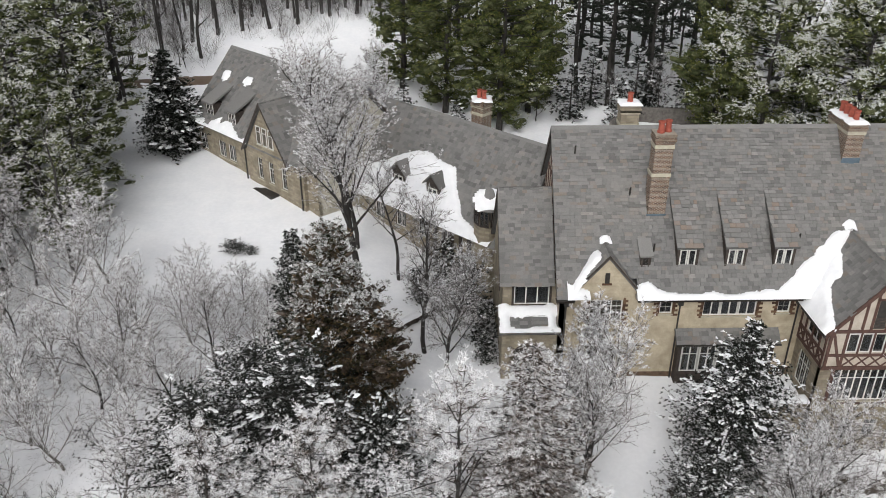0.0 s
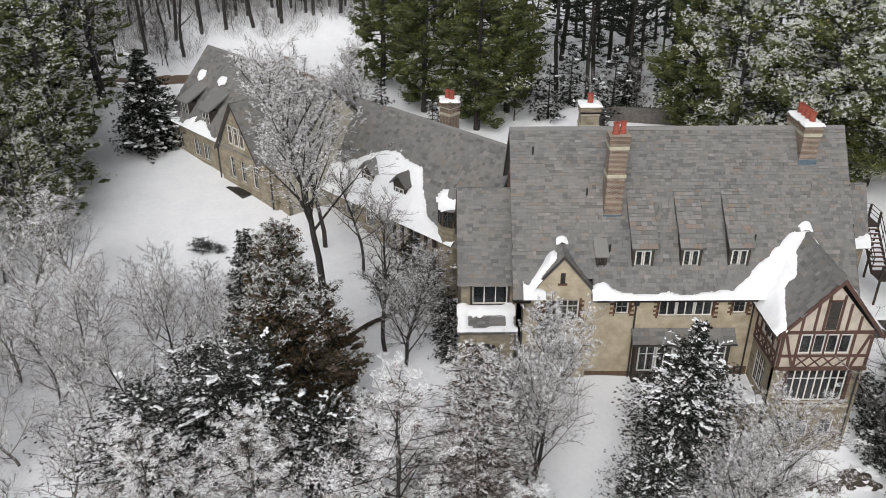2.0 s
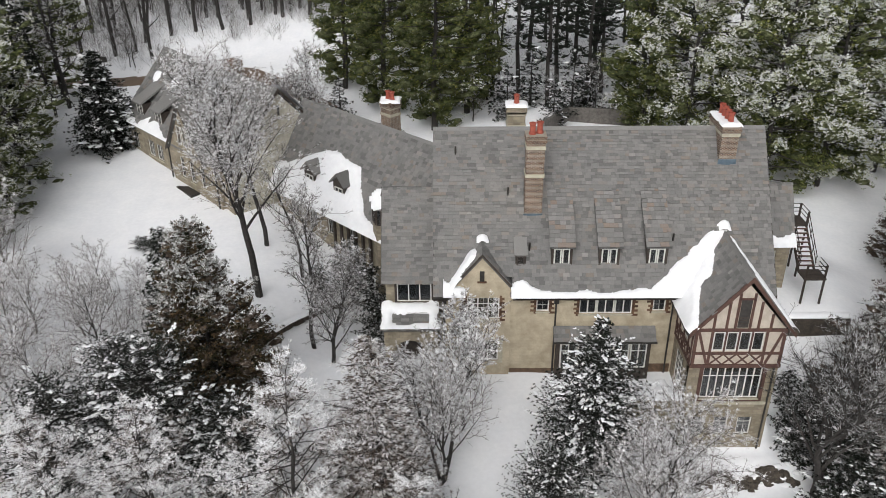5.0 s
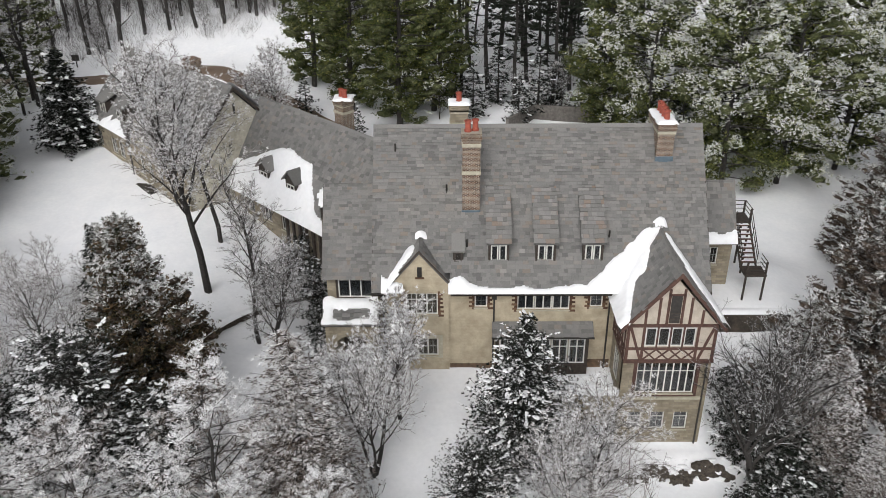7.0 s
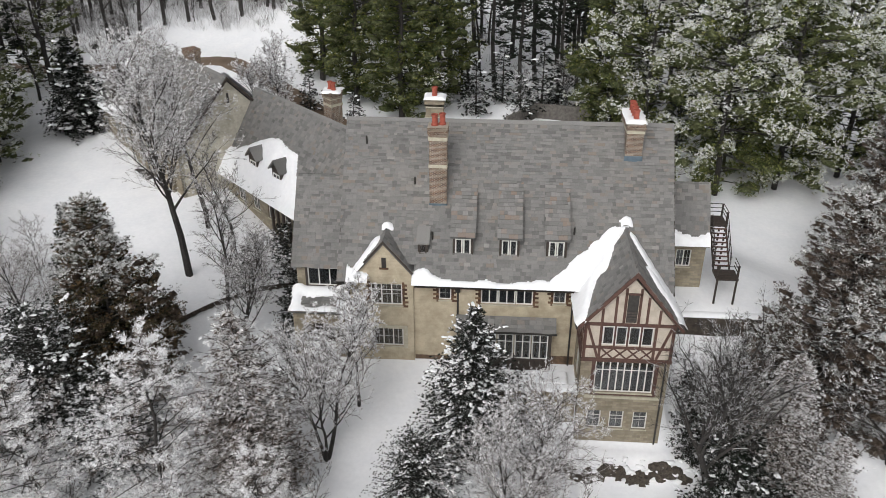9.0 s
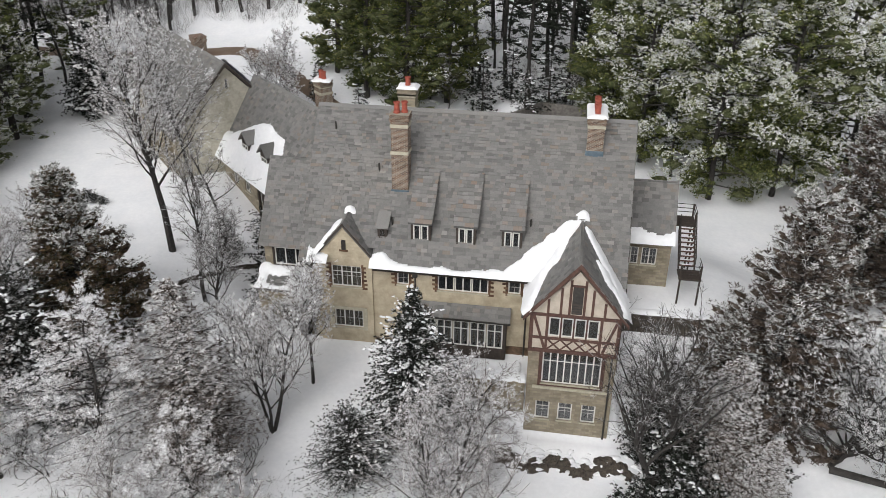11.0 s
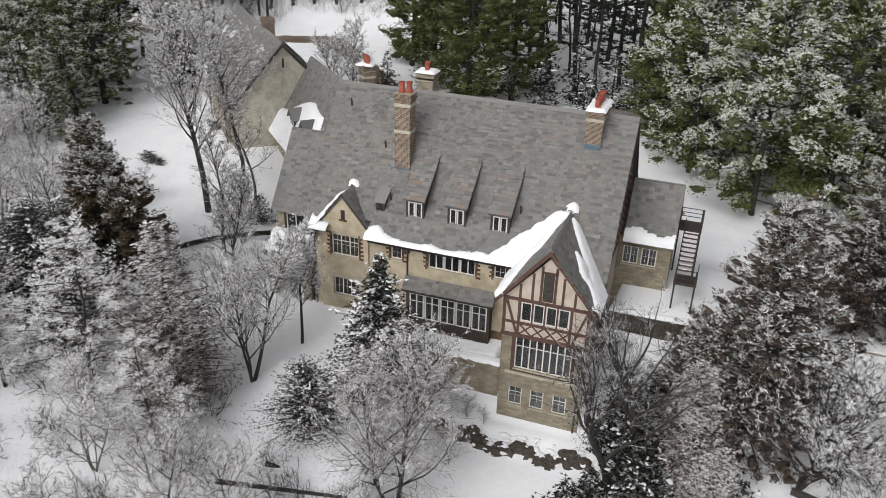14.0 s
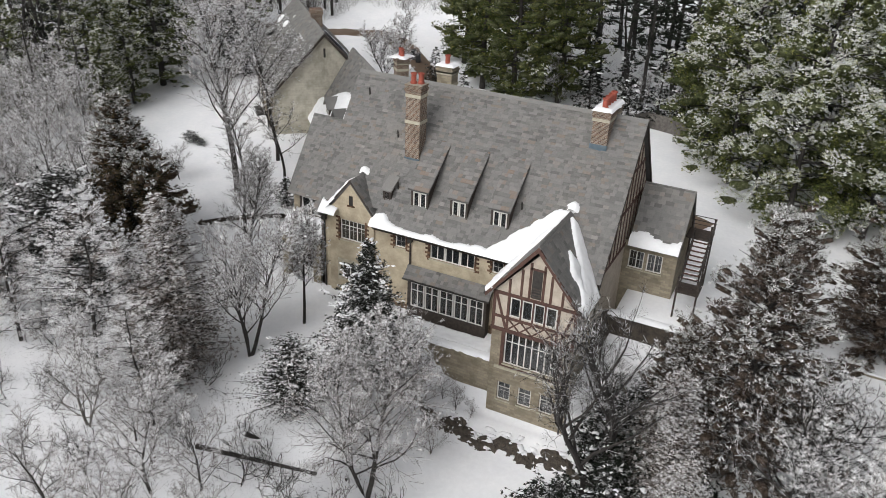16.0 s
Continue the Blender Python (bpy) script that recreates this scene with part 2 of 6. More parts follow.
# ---- building blocks ----
class Mesh:
    def __init__(self):
        self.v, self.f, self.weld = [], [], False

    def poly(self, *faces, pts):
        k = len(self.v)
        self.v += [tuple(p) for p in pts]
        self.f += [tuple(k + i for i in f) for f in faces]
        return self

    def slab(self, o, a, b, c):
        """A block from a corner and its three edges."""
        o, a, b, c = Vector(o), Vector(a), Vector(b), Vector(c)
        p = [o, o + a, o + a + b, o + b, o + c, o + a + c, o + a + b + c, o + b + c]
        return self.poly((0, 3, 2, 1), (4, 5, 6, 7), (0, 1, 5, 4), (1, 2, 6, 5), (2, 3, 7, 6), (3, 0, 4, 7), pts=p)

    def box(self, x0, x1, y0, y1, z0, z1):
        return self.slab((x0, y0, z0), (x1 - x0, 0, 0), (0, y1 - y0, 0), (0, 0, z1 - z0))

    def prism(self, pts, d):
        """A flat outline drawn out along d."""
        n, d = len(pts), Vector(d)
        p = [Vector(q) for q in pts] + [Vector(q) + d for q in pts]
        return self.poly(tuple(range(n))[::-1], tuple(range(n, 2 * n)), *[(i, (i + 1) % n, n + (i + 1) % n, n + i) for i in range(n)], pts=p)

    def tube(self, a, b, ra, rb, n=4, caps=False):
        a, b = Vector(a), Vector(b)
        d = (b - a).normalized() if (b - a).length > 1e-6 else Z
        s = d.cross(X if abs(d.x) < 0.8 else Y).normalized()
        t = d.cross(s)
        ring = [(math.cos(6.2832 * i / n), math.sin(6.2832 * i / n)) for i in range(n)]
        p = [a + ra * (c * s + q * t) for c, q in ring] + [b + rb * (c * s + q * t) for c, q in ring]
        f = [(i, (i + 1) % n, n + (i + 1) % n, n + i) for i in range(n)]
        return self.poly(*f, *([tuple(range(n))[::-1], tuple(range(n, 2 * n))] if caps else []), pts=p)

    def rings(self, centre, profile, n=12):
        """A turned form: radius and height pairs round an upright axis."""
        x, y, z = centre
        p = [(x + r * math.cos(6.2832 * i / n), y + r * math.sin(6.2832 * i / n), z + h) for r, h in profile for i in range(n)]
        f = [(j * n + i, j * n + (i + 1) % n, (j + 1) * n + (i + 1) % n, (j + 1) * n + i) for j in range(len(profile) - 1) for i in range(n)]
        return self.poly(*f, tuple(range(n))[::-1], tuple(range((len(profile) - 1) * n, len(profile) * n)), pts=p)

    def data(self, name, material, smooth=False):
        me = bpy.data.meshes.new(name)
        v, f = self.v, self.f
        if self.weld:
            ids = {}
            at = [ids.setdefault(tuple(round(c, 4) for c in p), len(ids)) for p in v]
            f = [tuple(at[i] for i in q) for q in f]
            seen = {}
            for q in f:
                seen.setdefault(frozenset(q), []).append(q)
            v, f = list(ids), [q[0] for q in seen.values() if len(q) == 1]
        me.from_pydata(v, [], f)
        me.materials.append(material)
        if smooth:
            me.shade_smooth()
        return me


def part(name, m, material, parent=None, label="", smooth=False):
    ob = new(name, m.data(name, material, smooth) if isinstance(m, Mesh) else m)
    if parent is not None:
        ob.parent = parent
    return tagged(ob, label) if label else ob


def thing(name, at, label, category, group="", turn=0.0, kind=""):
    ob = new(name)
    ob.empty_display_size = 0.2
    ob.matrix_basis = pose(*at, 0, 0, turn)
    return tagged(ob, label, category, group, kind)


def bevelled(ob, width=0.02):
    k = ob.modifiers.new("bevel", "BEVEL")
    k.width, k.segments, k.limit_method = width, 1, "ANGLE"
    return ob


def soft(a, b, x):
    u = min(1.0, max(0.0, (x - a) / (b - a)))
    return u * u * (3 - 2 * u)


# ---- the ground: one snow-covered sheet that falls away to the front ----
def ground_z(x, y):
    z = 1.6 + (0.085 * (min(y, 150) - 44) if y > 44 else 0.12 * (max(y, 0) - 44))
    z += 2.5 * soft(6, -10, x) - soft(32, 42, x) * soft(44, 60, y)
    z -= 3.2 * soft(19.0, 21.5, x) * soft(41.3, 40.7, y) * soft(50, 36, x) + 0.9 * soft(19, 23, x) * soft(38.9, 38.2, y) * soft(50, 36, x)
    z -= 3.2 * soft(30.4, 31.0, x) * soft(50, 36, x) * soft(48, 40, y) * soft(40.7, 41.3, y)
    z += 2.5 * soft(30.2, 30.9, x) * soft(46, 37, x) * soft(46.45, 46.85, y) * soft(62, 53, y)
    z += 2.6 * soft(98, 112, y) * soft(-45, -28, x) * soft(12, -6, x)
    return z


def lumpy(x, y):
    return ground_z(x, y) + 0.10 * noise.noise(Vector((x * 0.45, y * 0.45, 0))) + 0.25 * noise.noise(Vector((x * 0.09, y * 0.09, 3)))


def steps(lo, hi, fine, far, grow=1.35):
    a = list(np.arange(lo, hi + 1e-6, fine))
    d, e = fine, a[-1]
    while e < far:
        d *= grow
        e += d
        a.append(e)
    d, e = fine, a[0]
    while e > -far:
        d *= grow
        e -= d
        a.insert(0, e)
    return a


gx, gy = steps(-44, 62, 0.7, 1800), steps(16, 112, 0.7, 1800)
gm = Mesh()
gm.v = [(x, y, lumpy(x, y)) for y in gy for x in gx]
gm.f = [(j * len(gx) + i, j * len(gx) + i + 1, (j + 1) * len(gx) + i + 1, (j + 1) * len(gx) + i) for j in range(len(gy) - 1) for i in range(len(gx) - 1)]
tagged(part("ground", gm, SNOW, smooth=True), "deep white snow over gently falling wooded ground", "ground", kind="structure")

# the cleared drive that curves behind the house
DRIVE = [(-75, 93), (-50, 92.5), (-36, 92), (-26, 93), (-17, 96), (-12, 92.5), (-6, 87.5), (1, 82), (9, 76), (18, 71), (27, 69), (34, 66)]


def smooth_line(pts, n=8):
    out = []
    for i in range(len(pts) - 1):
        p = [Vector((*pts[max(0, min(len(pts) - 1, i + k))], 0)) for k in (-1, 0, 1, 2)]
        for j in range(n):
            t = j / n
            out.append(0.5 * (2 * p[1] + (p[2] - p[0]) * t + (2 * p[0] - 5 * p[1] + 4 * p[2] - p[3]) * t * t + (3 * p[1] - p[0] - 3 * p[2] + p[3]) * t ** 3))
    return out


line = smooth_line(DRIVE)
dm = Mesh()
for i, p in enumerate(line):
    d = (line[min(i + 1, len(line) - 1)] - line[max(i - 1, 0)]).normalized()
    s = Vector((-d.y, d.x, 0))
    for k in range(7):
        w = (k - 3) / 3 * (1.5 + 0.3 * noise.noise(Vector((i * 0.35, k, 1))))
        q = p + s * w
        dm.v.append((q.x, q.y, lumpy(q.x, q.y) + 0.09 - 0.03 * abs(k - 3)))
dm.f = [(i * 7 + k, i * 7 + k + 1, (i + 1) * 7 + k + 1, (i + 1) * 7 + k) for i in range(len(line) - 1) for k in range(6)]
tagged(part("road", dm, ASPHALT, smooth=True), "cleared brown wet drive curving through the snow", "driveway", kind="structure")


# ---- roofs, walls and windows ----
def courses(m, o, u, v, length, height, inside=None, lap=0.27, seed=1, taken=None):
    """Slates in staggered courses on a plane: o the eave's corner, u along the eave, v up the slope."""
    r = random.Random(seed)
    o, u, v = Vector(o), Vector(u).normalized(), Vector(v).normalized()
    nrm = u.cross(v)
    h = 0.0
    while h < height:
        e = lap * r.uniform(0.85, 1.12)
        a = -r.uniform(0, 0.3)
        e *= 1.15 - 0.3 * h / max(height, 6.0)
        while a < length:
            w = r.choice((0.24, 0.31, 0.38, 0.46, 0.56)) * r.uniform(0.85, 1.15)
            a0, a1 = max(a, 0), min(a + w - 0.012, length)
            top = min(h + e * 1.3, height)
            if a1 - a0 > 0.06 and (inside is None or inside((a0 + a1) / 2, h + e / 2)):
                lift, t = r.uniform(0.05, 0.10), r.uniform(0.02, 0.045)
                lo = h - r.uniform(0, 0.05)
                p = [o + u * a0 + v * lo + nrm * lift, o + u * a1 + v * lo + nrm * (lift + r.uniform(-0.006, 0.006)), o + u * a1 + v * top + nrm * 0.012, o + u * a0 + v * top + nrm * 0.012]
                q = [k - nrm * (t + 0.012) for k in p]
                (taken if taken is not None else m).poly((0, 1, 2, 3), (4, 5, 1, 0), (5, 6, 2, 1), (7, 4, 0, 3), pts=p + q)
            a += w
        h += e
    return m


SINGLE = {}


def single_slates(parent, o, u, v, length, height, inside, lap, seed):
    """Slates laid one by one, each an object of its own on a shared mesh."""
    r = random.Random(seed)
    o, u, v = Vector(o), Vector(u).normalized(), Vector(v).normalized()
    nrm = u.cross(v)
    if not SINGLE:
        for w in (0.26, 0.34, 0.42, 0.5):
            SINGLE[w] = Mesh().poly((0, 1, 2, 3), (4, 5, 1, 0), (5, 6, 2, 1), (7, 4, 0, 3), pts=[(0, -0.02, 0.045), (w - 0.014, -0.005, 0.04), (w - 0.014, lap * 1.3, 0.012), (0, lap * 1.3, 0.012), (0, -0.02, 0.01), (w - 0.014, -0.005, 0.005), (w - 0.014, lap * 1.3, -0.01), (0, lap * 1.3, -0.01)]).data("slate", SLATE_ONE)
    base = Matrix((u, v, nrm)).transposed().to_4x4()
    h = 0.0
    while h < height - 0.1:
        a = -r.uniform(0, 0.2)
        while a < length:
            w = r.choice(tuple(SINGLE))
            if a > -0.15 and a + w < length + 0.1 and inside(a + w / 2, h + lap / 2):
                ob = part("slate", SINGLE[w], SLATE_ONE, parent)
                ob.matrix_basis = Matrix.Translation(o + u * a + v * (h - r.uniform(0, 0.03)) + nrm * r.uniform(0, 0.012)) @ base
            a += w
        h += lap


def roof(parent, name, o, u, v, length, height, inside=None, seed=1, outline=None, label="", lap=0.23, single=False):
    """A pitched roof: a deck with its slates under it as one joined mesh."""
    o, u, v = Vector(o), Vector(u).normalized(), Vector(v).normalized()
    nrm = u.cross(v)
    pts = [o + u * a + v * b for a, b in (outline or ((0, 0), (length, 0), (length, height), (0, height)))]
    deck = part(name, Mesh().prism([p - nrm * 0.16 for p in pts], nrm * 0.16), DECK, parent, label)
    if single:
        single_slates(deck, o, u, v, length, height, inside, lap, seed)
    else:
        tagged(part("slating", courses(Mesh(), o, u, v, length, height, inside, lap, seed), SLATE, deck), kind="stuff")
    return deck


def wall(m, o, u, length, height, nrm, holes=(), thick=0.35):
    """A wall with openings cut through it: holes as (a0, a1, h0, h1); o on the outer face."""
    o, u, back = Vector(o), Vector(u).normalized(), -Vector(nrm).normalized() * thick
    xs = sorted({0, length, *(h[0] for h in holes), *(h[1] for h in holes)})
    zs = sorted({0, height, *(h[2] for h in holes), *(h[3] for h in holes)})
    for j in range(len(zs) - 1):
        for i in range(len(xs) - 1):
            if not any(h[0] < (xs[i] + xs[i + 1]) / 2 < h[1] and h[2] < (zs[j] + zs[j + 1]) / 2 < h[3] for h in holes):
                m.slab(o + u * xs[i] + Z * zs[j], u * (xs[i + 1] - xs[i]), back, Z * (zs[j + 1] - zs[j]))
    m.weld = True
    return m


def window(parent, o, u, nrm, width, height, lights=2, rows=1, frame_mat=None, curtain=False, name="window", sill=True, inset=0.1, bars=0, label=""):
    """A casement window in an opening: o its lower corner on the wall's face."""
    o, u, nrm = Vector(o), Vector(u).normalized(), Vector(nrm).normalized()
    fm = frame_mat or WHITE
    f, b, k = Mesh(), o - nrm * inset, 0.085
    back = -nrm * 0.07
    ring = [b + u * x + Z * z for g in (0, k) for x, z in ((g, g), (width - g, g), (width - g, height - g), (g, height - g))]
    sides = [(i, (i + 1) % 4) for i in range(4)]
    f.poly(*[(i, j, 4 + j, 4 + i) for i, j in sides], *[(8 + j, 8 + i, 12 + i, 12 + j) for i, j in sides], *[(j, i, 8 + i, 8 + j) for i, j in sides], *[(4 + i, 4 + j, 12 + j, 12 + i) for i, j in sides], pts=ring + [p + back for p in ring])
    ob = part(name, f, fm, parent, label)
    step = (width - k) / lights
    for i in range(1, lights):
        part("mullion", Mesh().slab(b + u * (i * step) + Z * k - nrm * 0.003, u * k, back, Z * (height - 2 * k)), fm, ob)
    for j in range(1, rows):
        part("transom", Mesh().slab(b + u * k + Z * (height * (0.68 if rows == 2 else j / rows)) + nrm * 0.004, u * (width - 2 * k), back, Z * 0.05), fm, ob)
    if sill:
        part("sill", Mesh().slab(o - u * 0.06 - Z * 0.09 + nrm * 0.07, u * (width + 0.12), -nrm * 0.2, Z * 0.085), BAND, ob)
    for i in range(lights):
        g = Mesh().slab(b + u * (k + i * step) + Z * k - nrm * 0.03, u * (step - k), -nrm * 0.012, Z * (height - 2 * k))
        p = part("pane", g, GLASS, ob)
        p.visible_shadow = False
    if bars:
        for i in range(lights):
            for j in range(1, bars + 1):
                part("glazing_bar", Mesh().slab(b + u * (k + i * step) + Z * (k + (height - 2 * k) * j / (bars + 1)) - nrm * 0.012, u * (step - k), -nrm * 0.015, Z * 0.02), fm, ob)
            part("glazing_bar", Mesh().slab(b + u * (k + (i + 0.5) * step - k / 2) + Z * k - nrm * 0.012, u * 0.02, -nrm * 0.014, Z * (height - 2 * k)), fm, ob)
    if curtain:
        c = Mesh()
        n = lights * 8
        for i in range(n):
            a0, a1 = width * i / n, width * (i + 1) / n
            if i % 8 in (3, 4):
                continue
            c.slab(b + u * a0 - nrm * (0.2 + 0.03 * (i % 2)), u * (a1 - a0), -nrm * 0.02, Z * height)
        part("curtain", c, CLOTH, ob, "pale curtains behind the panes")
    return ob


def quoins(parent, o, u, nrm, width, height, seed=0):
    """Toothed brick blocks round a window's sides."""
    r, m = random.Random(seed), Mesh()
    o, u, nrm = Vector(o), Vector(u).normalized(), Vector(nrm).normalized()
    h, k = -0.15, 0
    while h < height + 0.1:
        for side in (0, 1):
            w = (0.36 if (k + side) % 2 else 0.17) * r.uniform(0.85, 1.15)
            m.slab(o + u * (-w if side == 0 else width) + Z * h + nrm * 0.025, u * w, -nrm * 0.1, Z * 0.155)
        h += 0.165
        k += 1
    return tagged(part("brick_surround", m, QUOIN, parent, "toothed red-brown brick quoins"), kind="stuff")


def snow_on(name, o, u, v, du, dv, depth, thick=0.22, grid=0.16, label="", lift=0.03):
    """Snow lying on a slope: depth(a, b) above 0 where it lies; it thins to nothing at its own edge."""
    o, u, v = Vector(o), Vector(u).normalized(), Vector(v).normalized()
    nrm = u.cross(v)
    na, nb = int(du / grid) + 2, int(dv / grid) + 2
    val = {}
    for j in range(nb):
        for i in range(na):
            a, b = i * grid, j * grid
            p = o + u * a + v * b
            wob = 0.5 * noise.noise(p * 1.3) + 0.3 * noise.noise(p * 3.1)
            val[i, j] = depth(a, b) + 0.28 * wob
    m, ids = Mesh(), {}

    def at(i, j):
        if (i, j) not in ids:
            d = max(0.0, min(1.0, val[i, j] / 0.35))
            p = o + u * (i * grid) + v * (j * grid)
            t = lift + thick * math.sqrt(d) * (1 + 0.25 * noise.noise(p * 2)) if d > 0 else -0.04
            ids[i, j] = len(m.v)
            m.v.append(tuple(p + nrm * t))
        return ids[i, j]

    for j in range(nb - 1):
        for i in range(na - 1):
            c = [(i, j), (i + 1, j), (i + 1, j + 1), (i, j + 1)]
            if any(val[k] > 0 for k in c):
                m.f.append(tuple(at(*k) for k in c))
    ob = part(name, m, SNOW, smooth=True)
    return tagged(ob, label or "thick white snow lying on the slates", "snow", kind="stuff")


def slab_snow(name, x0, x1, y0, y1, z, thick=0.14, label="snow cap lying on the stone top"):
    return snow_on(name, (x0 - 0.1, y0 - 0.1, z), X, Y, x1 - x0 + 0.2, y1 - y0 + 0.2, lambda a, b: min(a, b, x1 - x0 + 0.2 - a, y1 - y0 + 0.2 - b) * 2 - 0.05, thick, 0.1, label, 0.0)


def chimney(parent, x0, x1, y0, y1, z0, z1, pots, bands=(), cap=True, body=None, label=""):
    """A stack with corbelled head, stone bands and clay pots."""
    m = Mesh().box(x0, x1, y0, y1, z0, z1 - 0.55)
    for k, (g, h) in enumerate(((0.05, 0.14), (0.1, 0.14), (0.05, 0.15), (0.09, 0.12))):
        zz = z1 - 0.55 + sum((0.14, 0.14, 0.15, 0.12)[:k])
        m.box(x0 - g, x1 + g, y0 - g, y1 + g, zz, zz + h)
    st = part("chimney", m, body or BRICK, parent, label)
    for z in bands:
        part("stone_band", Mesh().box(x0 - 0.05, x1 + 0.05, y0 - 0.05, y1 + 0.05, z, z + 0.22), BAND, st)
    for px, py in pots:
        part("chimney_pot", Mesh().rings((px, py, z1), [(0.24, -0.02), (0.24, 0.12), (0.19, 0.16), (0.18, 0.62), (0.23, 0.66), (0.23, 0.74), (0.17, 0.75), (0.16, 0.45)], 14), TERRACOTTA, st, "red terracotta chimney pot", smooth=False)
    return st


def beam(m, o, u, nrm, a0, h0, a1, h1, w=0.2, proud=0.05):
    """A timber on a wall's face from (a0, h0) to (a1, h1), w wide."""
    o, u, nrm = Vector(o), Vector(u).normalized(), Vector(nrm).normalized()
    p, q = o + u * a0 + Z * h0, o + u * a1 + Z * h1
    d = (q - p).normalized()
    s = d.cross(nrm) * w / 2
    return m.prism([p - s, p + s, q + s, q - s], nrm * proud)


# ---- the manor house ----
house = thing("manor_house", (0, 0, 0), "stone and half-timbered manor with grey slate roofs", "house")
F0 = Vector((0, -1, 0))
SL = 1.315
c1 = 1 / math.hypot(1, SL)
VF, VB = Vector((0, c1, SL * c1)), Vector((0, -c1, SL * c1))
EY, EZ, RY, RZ = 43.5, 8.08, 50.38, 17.15
XL, XR = 8.25, 30.5
WY, GZ = 44.1, 1.0

# front wall with its openings
front = [(15.05, 15.9, 6.55, 7.5), (17.9, 21.4, 6.35, 7.55), (22.75, 23.6, 6.55, 7.5)]
m = Mesh()
wall(m, (8.6, WY, GZ), X, 30.2 - 8.6, 8.3 - GZ, F0, [(a - 8.6, b - 8.6, c - GZ, d - GZ) for a, b, c, d in front])
part("wall", m, STUCCO, house, "pale buff stone wall")
wall_back = Mesh()
wall(wall_back, (8.6, 56.6, 0.6), X, 21.6, 7.7, Y)
part("wall", wall_back, STONE, house)
for x, name in ((8.6, "left"), (29.85, "right")):
    g = Mesh().prism([(x, 44.1, 0.5), (x, 56.6, 0.5), (x, 56.6, 8.2), (x, 50.38, 16.7), (x, 44.1, 8.2)], (0.35, 0, 0))
    part("gable_wall", g, PLASTER, house, "cream plaster gable wall")
for sx, px in ((-1, 8.6), (1, 30.2)):
    t = Mesh()
    for y in np.arange(44.6, 56.5, 0.85):
        top = 8.2 + (8.5 * (1 - abs(y - 50.38) / 6.25))
        t.slab((px, y - 0.09, 8.0), (sx * 0.05, 0, 0), (0, 0.18, 0), (0, 0, top - 8.2))
    for z in (8.0, 11.0, 13.6):
        half = 6.2 * (1 - max(0, z - 8.2) / 8.5)
        t.slab((px, 50.38 - half, z), (sx * 0.055, 0, 0), (0, 2 * half, 0), (0, 0, 0.2))
    tagged(part("timber_framing", t, TIMBER, house, "dark brown timbers on the gable"), kind="stuff")
    b = Mesh()
    for s in (-1, 1):
        b.prism([(px + sx * 0.32, 50.38 + s * 6.95, 7.75), (px + sx * 0.32, 50.38 + s * 6.95, 8.05), (px + sx * 0.32, 50.38, 17.13), (px + sx * 0.32, 50.38, 16.75)], (-sx * 0.06, 0, 0))
    part("bargeboard", b, DARKWOOD, house)

# main roof, front and back, and the ridge
slope = (RZ - EZ) / (SL * c1)
roof(house, "roof", (XL, EY, EZ), X, VF, XR - XL, slope, lambda a, b: not (1.2 < a < 5.15 and b < 1.35), seed=3, outline=[(0, 0), (1.2, 0), (1.2, 1.4), (5.15, 1.4), (5.15, 0), (XR - XL, 0), (XR - XL, slope), (0, slope)], label="weathered grey slate roof", lap=0.23)
roof(house, "roof", (XR, 2 * RY - EY, EZ), -X, VB, XR - XL, slope, seed=4, lap=0.3)
part("ridge", Mesh().prism([(XL, RY - 0.2, RZ - 0.14), (XL, RY, RZ + 0.09), (XL, RY + 0.2, RZ - 0.14)], (XR - XL, 0, 0)), SLATE, house)
for g0, g1 in ((XL, 9.4), (13.45, 24.1)):
    part("gutter", Mesh().prism([(g0, EY - 0.12, EZ - 0.02), (g0, EY + 0.02, EZ - 0.02), (g0, EY, EZ - 0.14), (g0, EY - 0.1, EZ - 0.14)], (g1 - g0, 0, 0)), GUTTER, house)
    part("soffit", Mesh().box(g0, g1, EY, WY, EZ - 0.3, EZ - 0.26), DARKWOOD, house)

# upper front windows
window(house, (15.05, WY, 6.55), X, F0, 0.85, 0.95, 1, bars=1)
for k in range(3):
    window(house, (17.9 + k * 1.18, WY, 6.35), X, F0, 1.14, 1.2, 2, bars=0, name="casement_window")
window(house, (22.75, WY, 6.55), X, F0, 0.85, 0.95, 1, bars=1)
quoins(house, (15.05, WY, 6.55), X, F0, 0.85, 0.95, 1)
quoins(house, (17.9, WY, 6.35), X, F0, 3.5, 1.2, 2)
quoins(house, (22.75, WY, 6.55), X, F0, 0.85, 0.95, 3)

# ground-floor window bay with its pent roof
bay = part("window_bay", Mesh().box(16.5, 22.8, 43.45, 44.1, 1.2, 2.38).box(16.5, 16.7, 43.45, 44.1, 2.38, 4.42).box(22.6, 22.8, 43.45, 44.1, 2.38, 4.42).box(16.5, 22.8, 43.45, 44.1, 4.42, 4.72), DARKWOOD, house, "dark timber window bay")
for k in range(5):
    window(house, (16.75 + k * 1.18, 43.45, 2.4), X, F0, 1.1, 2.0, 2, 2, bars=0, curtain=True, sill=False, inset=0.05, name="bay_window")
PV = Vector((0, 0.72, 0.69)).normalized()
roof(house, "pent_roof", (16.25, 43.2, 4.72), X, PV, 6.8, 1.1, seed=9, lap=0.26)
part("gutter", Mesh().box(16.2, 23.1, 43.1, 43.2, 4.62, 4.72), GUTTER, house)
